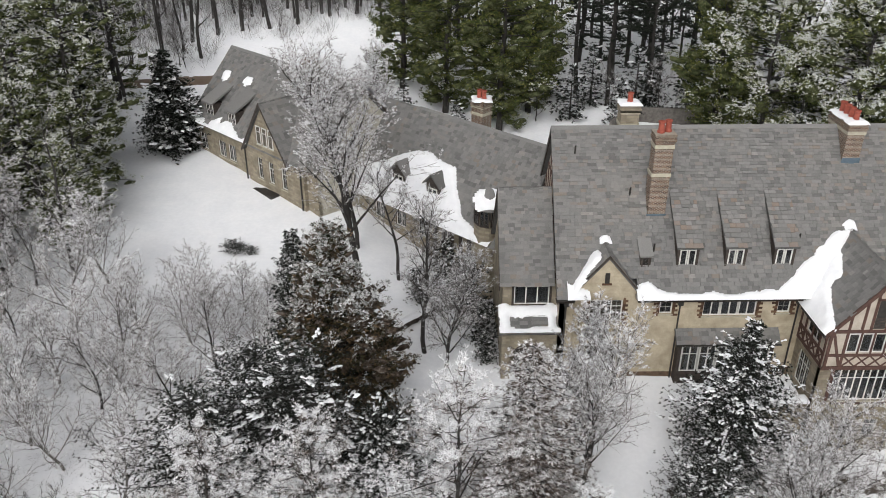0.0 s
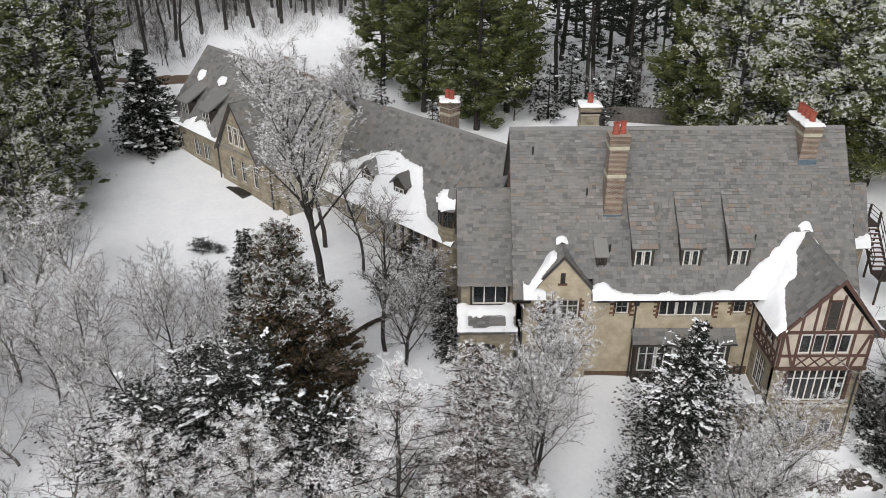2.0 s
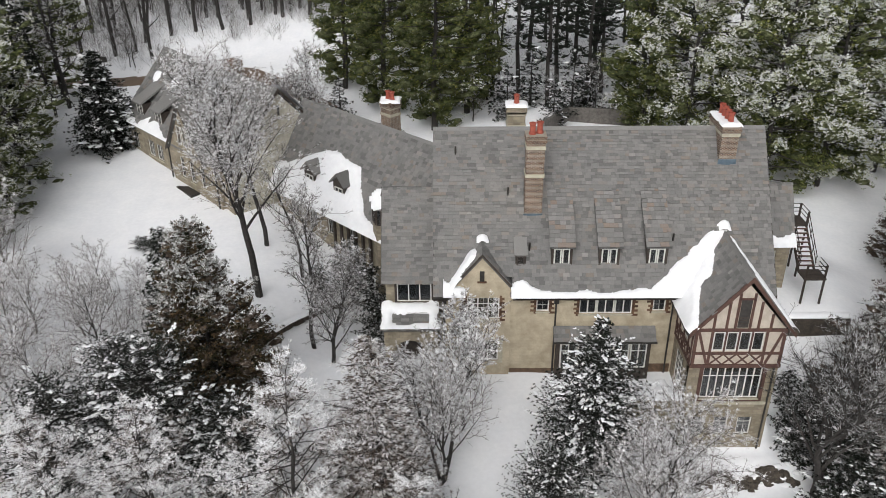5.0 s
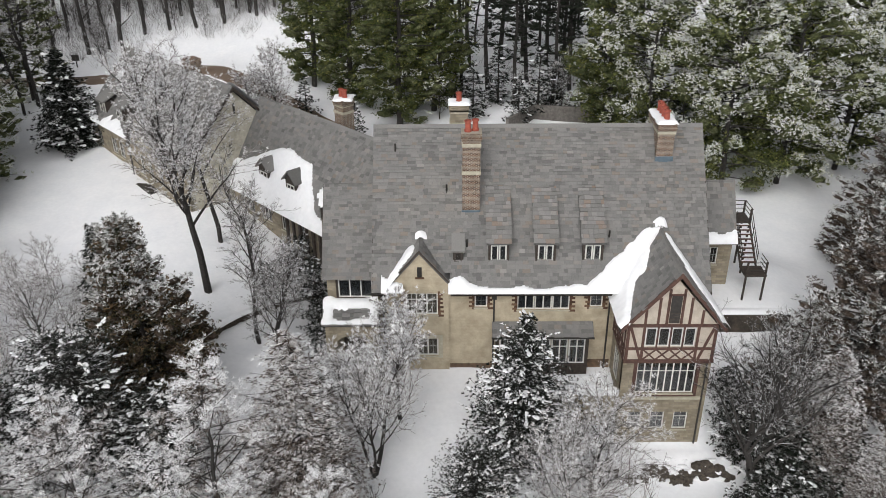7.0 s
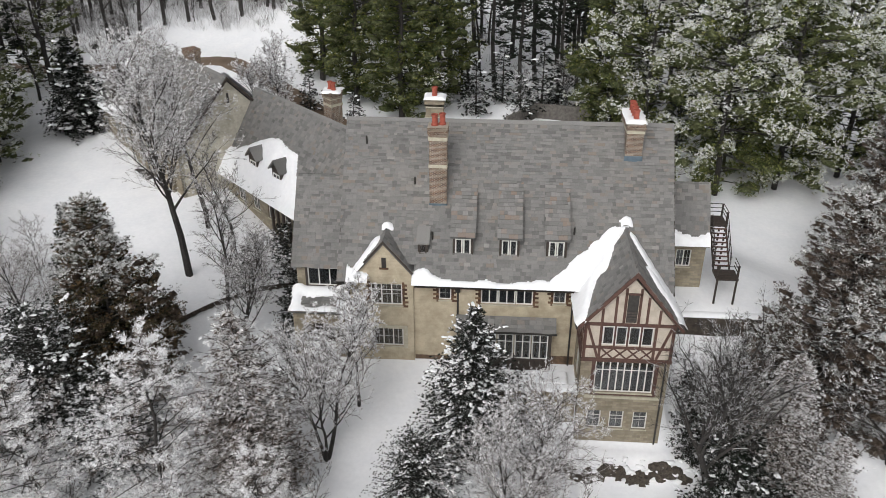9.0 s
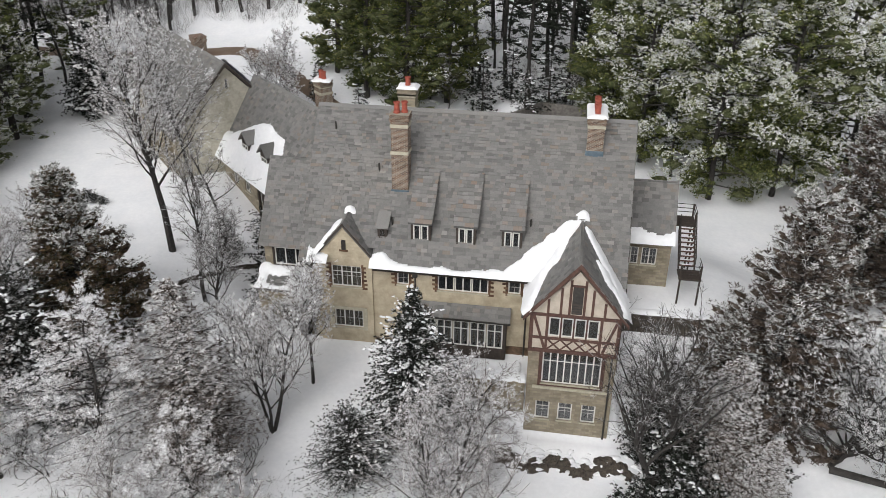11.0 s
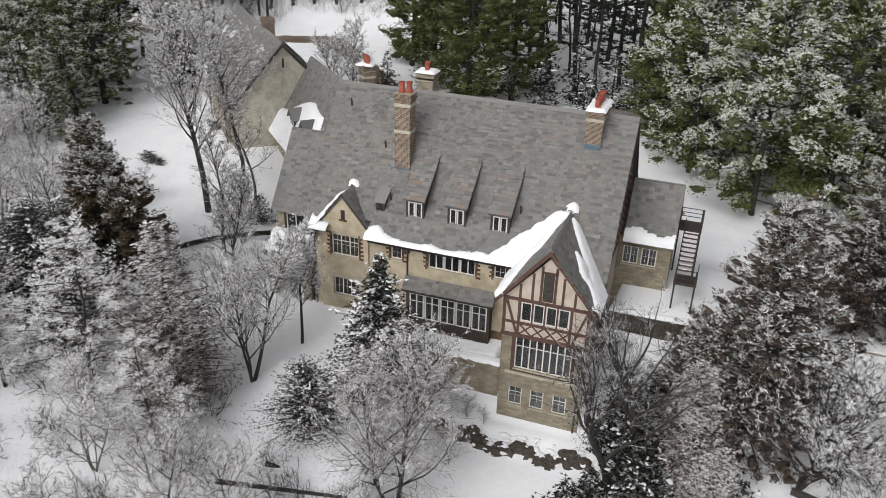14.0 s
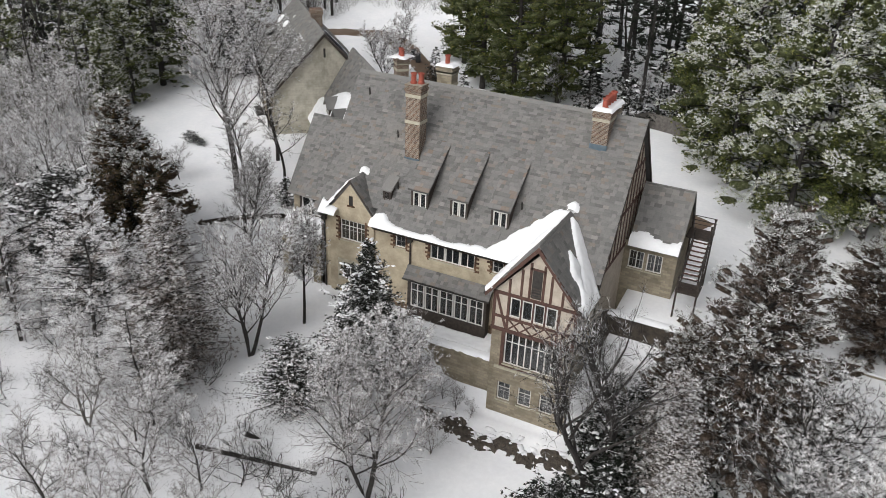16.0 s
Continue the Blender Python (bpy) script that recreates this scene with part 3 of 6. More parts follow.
for x, z0 in ((16.35, 7.9), (8.95, 7.9), (24.05, 7.9)):
    d = Mesh().tube((x, WY - 0.1, 1.2), (x, WY - 0.1, z0), 0.06, 0.06, 8).box(x - 0.16, x + 0.16, WY - 0.28, WY - 0.02, z0 - 0.6, z0 - 0.3)
    part("downpipe", d, GUTTER, house, "dark downpipe with a hopper head")

# the gabled bay of pale stone
gm_ = Mesh()
wall(gm_, (9.5, 43.9, GZ), X, 3.85, 8.4 - GZ, F0, [(0.95, 3.1, 5.1, 6.75), (1.0, 3.1, 1.75, 3.2)])
gm_.prism([(9.5, 43.9, 8.4), (13.35, 43.9, 8.4), (11.42, 43.9, 10.78)], (0, 0.35, 0))
part("gable_bay", gm_, STUCCO, house, "pale stone gabled bay")
window(house, (10.45, 43.9, 6.1), X, F0, 2.15, 1.65, 3, 2, bars=1)
quoins(house, (10.45, 43.9, 6.1), X, F0, 2.15, 1.65, 5)
window(house, (10.5, 43.9, 2.75), X, F0, 2.1, 1.45, 3, 1, bars=1)
part("surround", Mesh().box(10.2, 12.9, 43.84, 43.9, 4.2, 4.45).box(10.2, 10.5, 43.84, 43.9, 2.6, 4.2).box(12.6, 12.9, 43.84, 43.9, 2.6, 4.2), BAND, house, "pale stone window surround")
part("slit_window", Mesh().box(11.27, 11.57, 43.86, 43.9, 9.0, 9.75), GUTTER, house)
part("slit_sill", Mesh().box(11.12, 11.72, 43.8, 43.9, 8.9, 9.0), QUOIN, house)
GS = 1.2
gc = 1 / math.hypot(1, GS)
for s in (-1, 1):
    o = Vector((11.42 + s * 2.15, 43.78, 8.42))
    v = Vector((-s * gc, 0, GS * gc))
    L = 2.15 / gc
    if s < 0:
        roof(house, "bay_roof", o + Y * 2.35, -Y, v, 2.35, L, None, 21, lap=0.26)
    else:
        roof(house, "bay_roof", o, Y, v, 2.35, L, None, 22, lap=0.26)
    part("bargeboard", Mesh().prism([(11.42 + s * 2.17, 43.76, 8.28), (11.42 + s * 2.17, 43.76, 8.44), (11.42, 43.76, 11.04), (11.42, 43.76, 10.86)], (0, 0.08, 0)), DARKWOOD, house)

# three long shed dormers and one small one
for k, (x0, x1) in enumerate(((16.1, 17.14), (19.19, 20.2), (22.28, 23.3))):
    d = part("dormer", Mesh().prism([(x0 - 0.16, 44.85, 9.45), (x0 - 0.16, 44.85, 11.1), (x0 - 0.16, 47.7, 13.4)], (0.14, 0, 0)).prism([(x1 + 0.02, 44.85, 9.45), (x1 + 0.02, 44.85, 11.1), (x1 + 0.02, 47.7, 13.4)], (0.14, 0, 0)).box(x0 - 0.16, x1 + 0.16, 44.72, 44.86, 9.35, 9.52).box(x0 - 0.16, x1 + 0.16, 44.72, 44.86, 10.92, 11.1).box(x0 - 0.16, x0 - 0.02, 44.72, 44.86, 9.5, 11.0).box(x1 + 0.02, x1 + 0.16, 44.72, 44.86, 9.5, 11.0), DARKWOOD, house, "dark-framed shed dormer under slates")
    for h in (0, 1):
        window(house, (x0 + h * ((x1 - x0) / 2 + 0.02), 44.75, 9.54), X, F0, (x1 - x0) / 2 - 0.03, 1.36, 1, sill=False, inset=0.0, name="dormer_window")
    # added panel behind the panes, coloured as dark as an unlit room
    part("dormer_shade_panel", Mesh().box(x0, x1, 45.6, 45.65, 9.5, 11.3), ROOM_SHADE, d)
    v = Vector((0, 3.43, 2.69)).normalized()
    dk = Mesh().prism([(x0 - 0.3, 44.52, 11.02), (x0 - 0.3, 44.52, 11.16), (x0 - 0.3, 47.95, 13.85), (x0 - 0.3, 47.95, 13.5)], (x1 - x0 + 0.6, 0, 0))
    rf = part("dormer_roof", dk, DECK, house)
    tagged(part("slating", courses(Mesh(), (x0 - 0.32, 44.5, 11.17), X, v, x1 - x0 + 0.64, 4.3, None, 0.3, 40 + k), SLATE_PALE, rf), kind="stuff")
d = part("small_dormer", Mesh().box(13.62, 14.3, 44.75, 45.6, 9.5, 10.5), DARKWOOD, house, "small dark dormer vent")
part("dormer_roof", Mesh().prism([(13.52, 44.6, 10.45), (13.52, 44.6, 10.55), (13.52, 45.8, 11.25), (13.52, 45.8, 11.1)], (0.88, 0, 0)), SLATE_ONE, d)
window(house, (13.7, 44.74, 9.65), X, F0, 0.5, 0.75, 1, sill=False, inset=-0.03, name="dormer_window", frame_mat=DARKWOOD)
for x, y in ((14.55, 45.35), (23.95, 45.7), (13.2, 47.6), (8.75 + 1.0, 49.3)):
    z = 12.39 - SL * (46.76 - y)
    part("roof_vent", Mesh().tube((x, y, z - 0.1), (x, y - 0.1, z + 0.55), 0.07, 0.06, 8, True), GUTTER, house)

# stacks
stack = chimney(house, 14.25, 15.4, 46.75, 47.75, 12.2, 17.85, [(14.6, 47.2), (15.08, 47.4)], (15.05, 16.95))
part("flashing", Mesh().slab((14.2, 46.7, 12.05), (1.25, 0, 0), (0, 0.03, 0), (0, 0, 0.45)), LEAD, stack, "blue-grey lead flashing")
stack = chimney(house, 27.2, 28.3, 48.8, 51.6, 14.9, 17.75, [(27.75, 49.3), (27.75, 49.95), (27.75, 50.6), (27.75, 51.2)], (17.0,))
part("flashing", Mesh().slab((27.15, 48.75, 14.7), (1.2, 0, 0), (0, 0.03, 0), (0, 0, 0.75)), LEAD, stack, "blue-grey lead flashing")
slab_snow("chimney_snow", 27.15, 28.35, 48.75, 51.65, 17.75)
stack = chimney(house, 13.45, 14.7, 53.0, 54.1, 12.0, 17.75, [(14.08, 53.5)], (16.2, 17.1), body=STONE)
slab_snow("chimney_snow", 13.4, 14.75, 52.95, 54.15, 17.75)

# the half-timbered wing
WX0, WX1, WF = 24.5, 30.15, 40.5
CX = (WX0 + WX1) / 2
m = Mesh()
low = [(0.7, 1.65, 1.15, 2.6), (2.2, 3.15, 1.15, 2.6), (3.75, 4.7, 1.15, 2.6), (0.95, 4.75, 4.15, 6.65)]
wall(m, (WX0, WF, -2.0), X, WX1 - WX0, 6.75, F0, low)
part("wall", m, STONE, house, "coursed buff limestone wall of the wing")
m = Mesh()
wall(m, (WX0, WF - 0.12, 4.75), X, WX1 - WX0, 2.75, F0, [(1.15, 4.35, 1.2, 2.62)])
m.prism([(WX0, WF - 0.12, 7.5), (WX1, WF - 0.12, 7.5), (CX, WF - 0.12, 10.75)], (0, 0.35, 0))
part("plaster_wall", m, PLASTER, house, "cream plaster panels")
for x, nx in ((WX0, -1), (WX1, 1)):
    m = Mesh()
    wall(m, (x, WF + 0.01 if nx < 0 else WF + 0.01, -2.0), Y, 3.6 if nx < 0 else 3.6, 6.75, (nx, 0, 0), [(1.2, 2.9, 3.9, 6.3)] if nx < 0 else ())
    part("wall", m, STONE, house)
    m = Mesh()
    wall(m, (x, WF + 0.01, 4.75), Y, 3.6, 2.9, (nx, 0, 0), [(0.9, 2.7, 1.1, 2.4)] if nx < 0 else ())
    part("plaster_wall", m, PLASTER, house)
window(house, (WX0, WF + 3.61 - 0.7, 1.9), -Y, (-1, 0, 0), 1.7, 2.4, 3, 2, sill=False, bars=1)
window(house, (WX0, WF + 2.71, 5.85), -Y, (-1, 0, 0), 1.8, 1.3, 3, 1, sill=False)
for i, (a, b, c, d) in enumerate(low[:3]):
    window(house, (WX0 + a, WF, -2.0 + c), X, F0, b - a, d - c, 1, 2, bars=1)
tall = window(house, (WX0 + 0.95, WF, 2.15), X, F0, 3.8, 2.5, 8, 2, name="great_window", label="tall leaded window of eight lights")
part("window_surround", Mesh().box(WX0 + 0.72, WX0 + 0.95, WF - 0.05, WF + 0.2, 1.95, 4.75).box(WX0 + 4.75, WX0 + 4.98, WF - 0.05, WF + 0.2, 1.95, 4.75).box(WX0 + 0.72, WX0 + 4.98, WF - 0.06, WF + 0.2, 1.93, 2.12), TIMBER, house)
part("stone_sill", Mesh().box(WX0 + 0.4, WX1 - 0.35, WF - 0.14, WF + 0.02, 1.72, 1.9), BAND, house)
FW = Vector((WX0, WF - 0.12, 0))
for k in range(4):
    window(house, (WX0 + 1.18 + k * 0.81, WF - 0.12, 5.95), X, F0, 0.72, 1.4, 1, sill=False, inset=0.02, name="casement_window")
W = WX1 - WX0


def wing_beam(*a, **k):
    tm = beam(Mesh(), FW, X, F0, *a, **k)
    part("beam", tm, TIMBER, house)


wing_beam(-0.05, 4.82, W + 0.05, 4.82, w=0.26, proud=0.08)
wing_beam(0, 5.78, W, 5.78, w=0.18, proud=0.064)
wing_beam(0, 7.52, W, 7.52, w=0.22, proud=0.068)
for a in (0.1, W - 0.1):
    wing_beam(a, 4.95, a, 7.42, w=0.2)
for a in (1.07, 4.46):
    wing_beam(a, 4.95, a, 7.42, w=0.17)
for a in (1.94, 2.75, 3.56):
    wing_beam(a, 5.87, a, 7.42, w=0.11)
wing_beam(0.22, 7.4, 0.98, 4.98, w=0.17, proud=0.046)
wing_beam(W - 0.22, 7.4, W - 0.98, 4.98, w=0.17, proud=0.046)
for k in range(4):
    a = 1.16 + k * 0.83
    wing_beam(a, 4.95, a + 0.78, 5.69, w=0.1, proud=0.036)
    wing_beam(a, 5.69, a + 0.78, 4.95, w=0.1, proud=0.042)
for a, top in ((1.07, 8.65), (1.85, 9.55), (2.38, 10.15), (3.28, 10.15), (3.8, 9.55), (4.58, 8.65)):
    wing_beam(a, 7.62, a, top, w=0.16)
wing_beam(2.3, 9.75, 3.35, 9.75, w=0.14)
# no hole here: a dark panel carries the shade of the attic opening
part("attic_shade_panel", Mesh().box(WX0 + 2.5, WX0 + 3.16, WF - 0.15, WF - 0.12, 7.7, 9.68), GUTTER, house, "louvred attic opening, its inner shade a dark panel")
for k in range(4):
    part("louvre", Mesh().slab((WX0 + 2.5, WF - 0.2, 7.8 + k * 0.2), (0.66, 0, 0), (0, 0.05, 0.06), (0, 0.015, -0.02)), DARKWOOD, house)
# timbers on the wing's side
t = Mesh()
sideo = Vector((WX0, WF, 0))
for a in (0.1, 0.8, 1.8, 2.8, 3.5):
    beam(t, sideo, Y, -X, a, 4.9, a, 7.5, 0.18)
for h in (4.85, 5.75, 7.4):
    beam(t, sideo, Y, -X, 0, h, 3.6, h, 0.2, 0.06)
for k in range(4):
    beam(t, sideo, Y, -X, 0.15 + k * 0.85, 4.95, 0.9 + k * 0.85, 5.7, 0.1)
    beam(t, sideo, Y, -X, 0.15 + k * 0.85, 5.7, 0.9 + k * 0.85, 4.95, 0.1)
tagged(part("timber_framing", t, TIMBER, house), kind="stuff")
# its roof
WS = (11.45 - 7.45) / 3.2
wc = 1 / math.hypot(1, WS)
for s in (-1, 1):
    v = Vector((-s * wc, 0, WS * wc))
    L = 3.25 / wc
    o = Vector((CX + s * 3.25, 40.0, 7.4))
    back = 6.4
    if s < 0:
        roof(house, "wing_roof", o + Y * back, -Y, v, back, L, lambda a, b: (46.4 - a) < 43.3 + (b * WS * wc) / SL + 0.3, 31, [(back, 0), (back, L), (0, L), (2.9, 0)], lap=0.31, single=True)
    else:
        roof(house, "wing_roof", o, Y, v, back, L, lambda a, b: 40.0 + a < 43.3 + (b * WS * wc) / SL + 0.3, 32, [(0, 0), (3.5, 0), (back, L), (0, L)], lap=0.31, single=True)
    part("bargeboard", Mesh().prism([(CX + s * 3.28, 39.98, 7.15), (CX + s * 3.28, 39.98, 7.45), (CX, 39.98, 11.48), (CX, 39.98, 11.1)], (0, 0.12, 0)), TIMBER, house)
part("ridge", Mesh().prism([(CX - 0.16, 40.0, 11.4), (CX, 40.0, 11.58), (CX + 0.16, 40.0, 11.4)], (0, 6.2, 0)), SLATE, house)
part("downpipe", Mesh().tube((WX1 - 0.3, WF - 0.12, -2), (WX1 - 0.3, WF - 0.12, 4.6), 0.06, 0.06, 8), GUTTER, house)
part("gutter", Mesh().box(CX - 3.4, CX - 3.25, 40.0, 43.4, 7.3, 7.42), GUTTER, house)

# the lower west wing with its stone porch
LX0, LX1, LF = 5.0, 8.6, 45.6
m = Mesh()
wall(m, (LX0, LF, 1.0), X, LX1 - LX0, 7.2, F0, [(0.75, 3.1, 5.45, 6.85)])
part("wall", m, STONE, house)
part("gable_wall", Mesh().prism([(LX0, LF + 0.01, 1.0), (LX0, 52.6, 1.0), (LX0, 52.6, 8.2), (LX0, 49.1, 13.0), (LX0, LF + 0.01, 8.2)], (0.35, 0, 0)), STONE, house)
window(house, (LX0 + 0.75, LF, 6.45), X, F0, 2.35, 1.4, 3, sill=False, inset=0.04, bars=0)
part("surround", Mesh().box(LX0 + 0.6, LX0 + 3.25, LF - 0.06, LF, 6.2, 6.45).box(LX0 + 0.6, LX0 + 0.75, LF - 0.06, LF, 6.45, 7.95).box(LX0 + 3.1, LX0 + 3.25, LF - 0.06, LF, 6.45, 7.95), DARKWOOD, house)
ls = (13.45 - 8.1) / (49.1 - 45.15)
lc = 1 / math.hypot(1, ls)
roof(house, "roof", (4.75, 45.15, 8.1), X, (0, lc, ls * lc), 3.6, (13.45 - 8.1) / (ls * lc), seed=51, lap=0.23)
roof(house, "roof", (8.35, 53.05, 8.1), -X, (0, -lc, ls * lc), 3.6, (13.45 - 8.1) / (ls * lc), seed=52, lap=0.3)
part("bargeboard", Mesh().prism([(4.72, 45.1, 7.8), (4.72, 45.1, 8.1), (4.72, 49.1, 13.4), (4.72, 53.1, 8.1), (4.72, 53.1, 7.8), (4.72, 49.1, 13.05)], (0.06, 0, 0)), DARKWOOD, house)
arch = Mesh()
pts = [(4.9, 43.95, 1.0), (5.5, 43.95, 1.0), (5.5, 43.95, 3.4)]
for k in range(1, 10):
    a = math.pi - math.pi * k / 10
    pts.append((6.65 + 1.15 * math.cos(a), 43.95, 3.4 + 0.95 * math.sin(a)))
pts += [(7.8, 43.95, 3.4), (7.8, 43.95, 1.0), (8.5, 43.95, 1.0), (8.5, 43.95, 5.3), (4.9, 43.95, 5.3)]
arch.prism(pts, (0, 0.35, 0))
arch.box(4.9, 5.25, 44.3, 45.6, 1.0, 5.3).box(8.3, 8.5, 44.3, 45.6, 1.0, 5.3)
part("porch", arch, STONE, house, "arched limestone porch")
part("porch_door", Mesh().box(5.9, 7.4, 45.5, 45.58, 1.2, 4.0), DARKWOOD, house)
pv = Vector((0, 1.9, 1.0)).normalized()
roof(house, "porch_roof", (4.7, 43.7, 5.35), X, pv, 3.95, 2.15, seed=53, lap=0.3)

# the east annex
m = Mesh()
wall(m, (30.2, 50.3, 1.0), X, 3.75, 7.4, F0, [(0.4, 1.5, 5.35, 6.75), (1.7, 2.8, 5.35, 6.75)])
part("wall", m, STONE, house)
part("gable_wall", Mesh().prism([(33.6, 50.31, 1.0), (33.6, 54.6, 1.0), (33.6, 54.6, 8.4), (33.6, 52.4, 11.9), (33.6, 50.31, 8.4)], (0.35, 0, 0)), STONE, house)
window(house, (30.6, 50.3, 6.35), X, F0, 1.1, 1.4, 2, bars=1)
window(house, (31.9, 50.3, 6.35), X, F0, 1.1, 1.4, 2, bars=1)
xs_ = (12.2 - 8.2) / (52.4 - 49.9)
xc = 1 / math.hypot(1, xs_)
roof(house, "roof", (30.55, 49.9, 8.2), X, (0, xc, xs_ * xc), 3.55, 4.0 / (xs_ * xc), seed=55, lap=0.3)
roof(house, "roof", (34.1, 54.9, 8.2), -X, (0, -xc, xs_ * xc), 3.55, 4.0 / (xs_ * xc), seed=56, lap=0.3)
part("terrace_wall", Mesh().box(30.6, 37.5, 46.5, 46.9, -2.5, 4.5).box(30.25, 30.6, 44.2, 46.9, -2.5, 4.5), ROCK, house)
slab_snow("terrace_snow", 30.65, 37.5, 46.45, 46.95, 4.5, 0.18, "snow along the top of the terrace wall")

SOAKED = mottled("soaked_stone", (0.05, 0.03, 0.018), (0.19, 0.12, 0.07), 2.2, 0.7, 9, 0.6, 0.03)
for g0, g1, h in ((13.4, 16.48, 1.95), (22.82, 24.4, 2.3)):
    part("damp_course", Mesh().box(g0, g1, WY - 0.03, WY, 1.0, h), SOAKED, house, "brown soaked masonry at the wall's foot")

# ---- outside stair on the east side ----
stair = thing("outside_stair", (34.9, 50.5, ground_z(34.9, 50.5)), "dark timber and iron outside stair, snow on its treads", "staircase")
sb = Vector(stair.location)
def S(mm):
    mm.v = [tuple(Vector(p) - sb) for p in mm.v]
    return mm
part("platform", S(Mesh().box(33.98, 35.7, 52.0, 53.6, 8.85, 9.0)), DARKWOOD, stair)
part("landing", S(Mesh().box(34.45, 36.0, 48.2, 49.6, 6.45, 6.6)), DARKWOOD, stair)
for dz in (0.35, 0.65, 0.98):
    part("handrail", S(Mesh().tube((34.5, 48.25, 6.6 + dz), (35.95, 48.25, 6.6 + dz), 0.03, 0.03, 6).tube((35.95, 48.25, 6.6 + dz), (35.95, 49.6, 6.6 + dz), 0.03, 0.03, 6)), IRON, stair)
for k in range(9):
    y, z = 52.0 - k * 0.27, 8.78 - k * 0.235
    td = part("tread", S(Mesh().box(34.55, 35.6, y - 0.27, y, z - 0.04, z + 0.02)), TIMBER, stair)
    part("snow", S(Mesh().box(34.62, 35.5, y - 0.13, y - 0.02, z + 0.02, z + 0.05)), SNOW, td)
for x in (34.5, 35.62):
    part("stringer", S(Mesh().prism([(x, 52.0, 8.5), (x, 52.0, 8.85), (x, 49.5, 6.67), (x, 49.5, 6.32)], (0.06, 0, 0))), DARKWOOD, stair)
    for dz in (0.5, 0.95):
        part("handrail", S(Mesh().tube((x + 0.03, 52.0, 8.85 + dz), (x + 0.03, 49.5, 6.67 + dz), 0.03, 0.03, 6)), IRON, stair)
    for k in range(4):
        y = 52.0 - k * 0.8
        part("baluster", S(Mesh().tube((x + 0.03, y, 8.7 - k * 0.7), (x + 0.03, y, 9.85 - k * 0.7), 0.025, 0.025, 6)), IRON, stair)
for dz in (0.35, 0.65, 0.98):
    part("handrail", S(Mesh().tube((35.68, 52.0, 9.0 + dz), (35.68, 53.6, 9.0 + dz), 0.03, 0.03, 6).tube((34.0, 53.58, 9.0 + dz), (35.68, 53.58, 9.0 + dz), 0.03, 0.03, 6)), IRON, stair)
for x, y, z in ((35.6, 53.5, 9.0), (35.6, 52.05, 9.0), (34.1, 53.5, 9.0), (34.55, 48.3, 6.6), (35.9, 48.3, 6.6)):
    part("post", S(Mesh().box(x - 0.06, x + 0.06, y - 0.06, y + 0.06, ground_z(x, y) - 0.2, z + 1.0)), DARKWOOD, stair)

# ---- snow on the manor's roofs ----
snow_on("roof_snow", (13.3, EY - 0.15, EZ - 0.1), X, VF, 11.2, 1.4, lambda a, b: 0.50 - b + 0.2 * math.sin(a * 1.3) * math.sin(a * 0.47 + 1) + (0.5 * soft(1.0, 0.1, abs(a - 0.6))), 0.26, 0.08)
snow_on("roof_snow", (21.6, EY, EZ), X, VF, 6.2, 5.2, lambda a, b: min((21.6 + a) - (24.6 + 0.637 * b) + 2.7 - 0.42 * b, 4.3 - b, (24.75 + 0.637 * b) - (21.6 + a)) * 0.7, 0.3, 0.09)
wv = Vector((wc, 0, WS * wc))
snow_on("roof_snow", (CX - 3.25, 46.4, 7.4), -Y, wv, 6.5, 5.0, lambda a, b: min(((46.4 - a) - 40.9 - (b - 0.9) * 1.35) * 0.5 + 0.25 * math.sin(b * 2.4), 6.35 - a, 4.6 - b), 0.28, 0.09)
wv2 = Vector((-wc, 0, WS * wc))
snow_on("roof_snow", (CX + 3.25, 40.0, 7.4), Y, wv2, 5.4, 5.0, lambda a, b: max(0.62 + 0.13 * (5 - b) - abs(a - 1.9 - 0.8 * b), 0.5 + 0.25 * math.sin(b * 3.1) - abs(a - 1.1 - 0.5 * b) if 0.5 < b < 3.6 else -1, 0.7 - b if a < 3 else -1), 0.2, 0.09)
snow_on("roof_snow", (CX - 0.5, 45.9, 11.6), X, Vector((0, 0.9, 0.43)), 1.0, 0.9, lambda a, b: 0.42 - math.hypot(a - 0.5, b - 0.4), 0.32)
gv = Vector((gc, 0, GS * gc))
snow_on("roof_snow", (11.42 - 2.3, 45.9, 8.22), -Y, gv, 2.4, 3.6, lambda a, b: min(0.85 - abs(a - 1.5 + 0.28 * b) + 0.15, 3.1 - b), 0.25, 0.08)
snow_on("roof_snow", (8.9, EY - 0.1, EZ - 0.05), X, VF, 1.4, 1.4, lambda a, b: 0.75 - b * 0.6 - 0.3 * a, 0.25, 0.08)
snow_on("roof_snow", (11.1, 45.5, 11.0), X, Vector((0, 0.9, 0.43)), 0.7, 0.7, lambda a, b: 0.32 - math.hypot(a - 0.35, b - 0.3), 0.35)
snow_on("porch_snow", (4.7, 43.65, 5.35), X, pv, 3.9, 2.1, lambda a, b: max(0.42 - abs(b - 1.75), 0.5 - b, 0.35 - abs(a - 0.4), 0.3 - abs(a - 3.5)) * 1.2, 0.2)
snow_on("annex_snow", (30.55, 49.85, 8.2), X, (0, xc, xs_ * xc), 3.5, 1.5, lambda a, b: 0.95 - b + 0.15 * math.sin(a * 2), 0.3)

# ---- the long range set at an angle to the house ----
LA = -46.0
lodge = thing("long_lodge", (-22.65, 75.4, 6.0), "long buff stone lodge with a steep slate roof", "house", turn=LA)
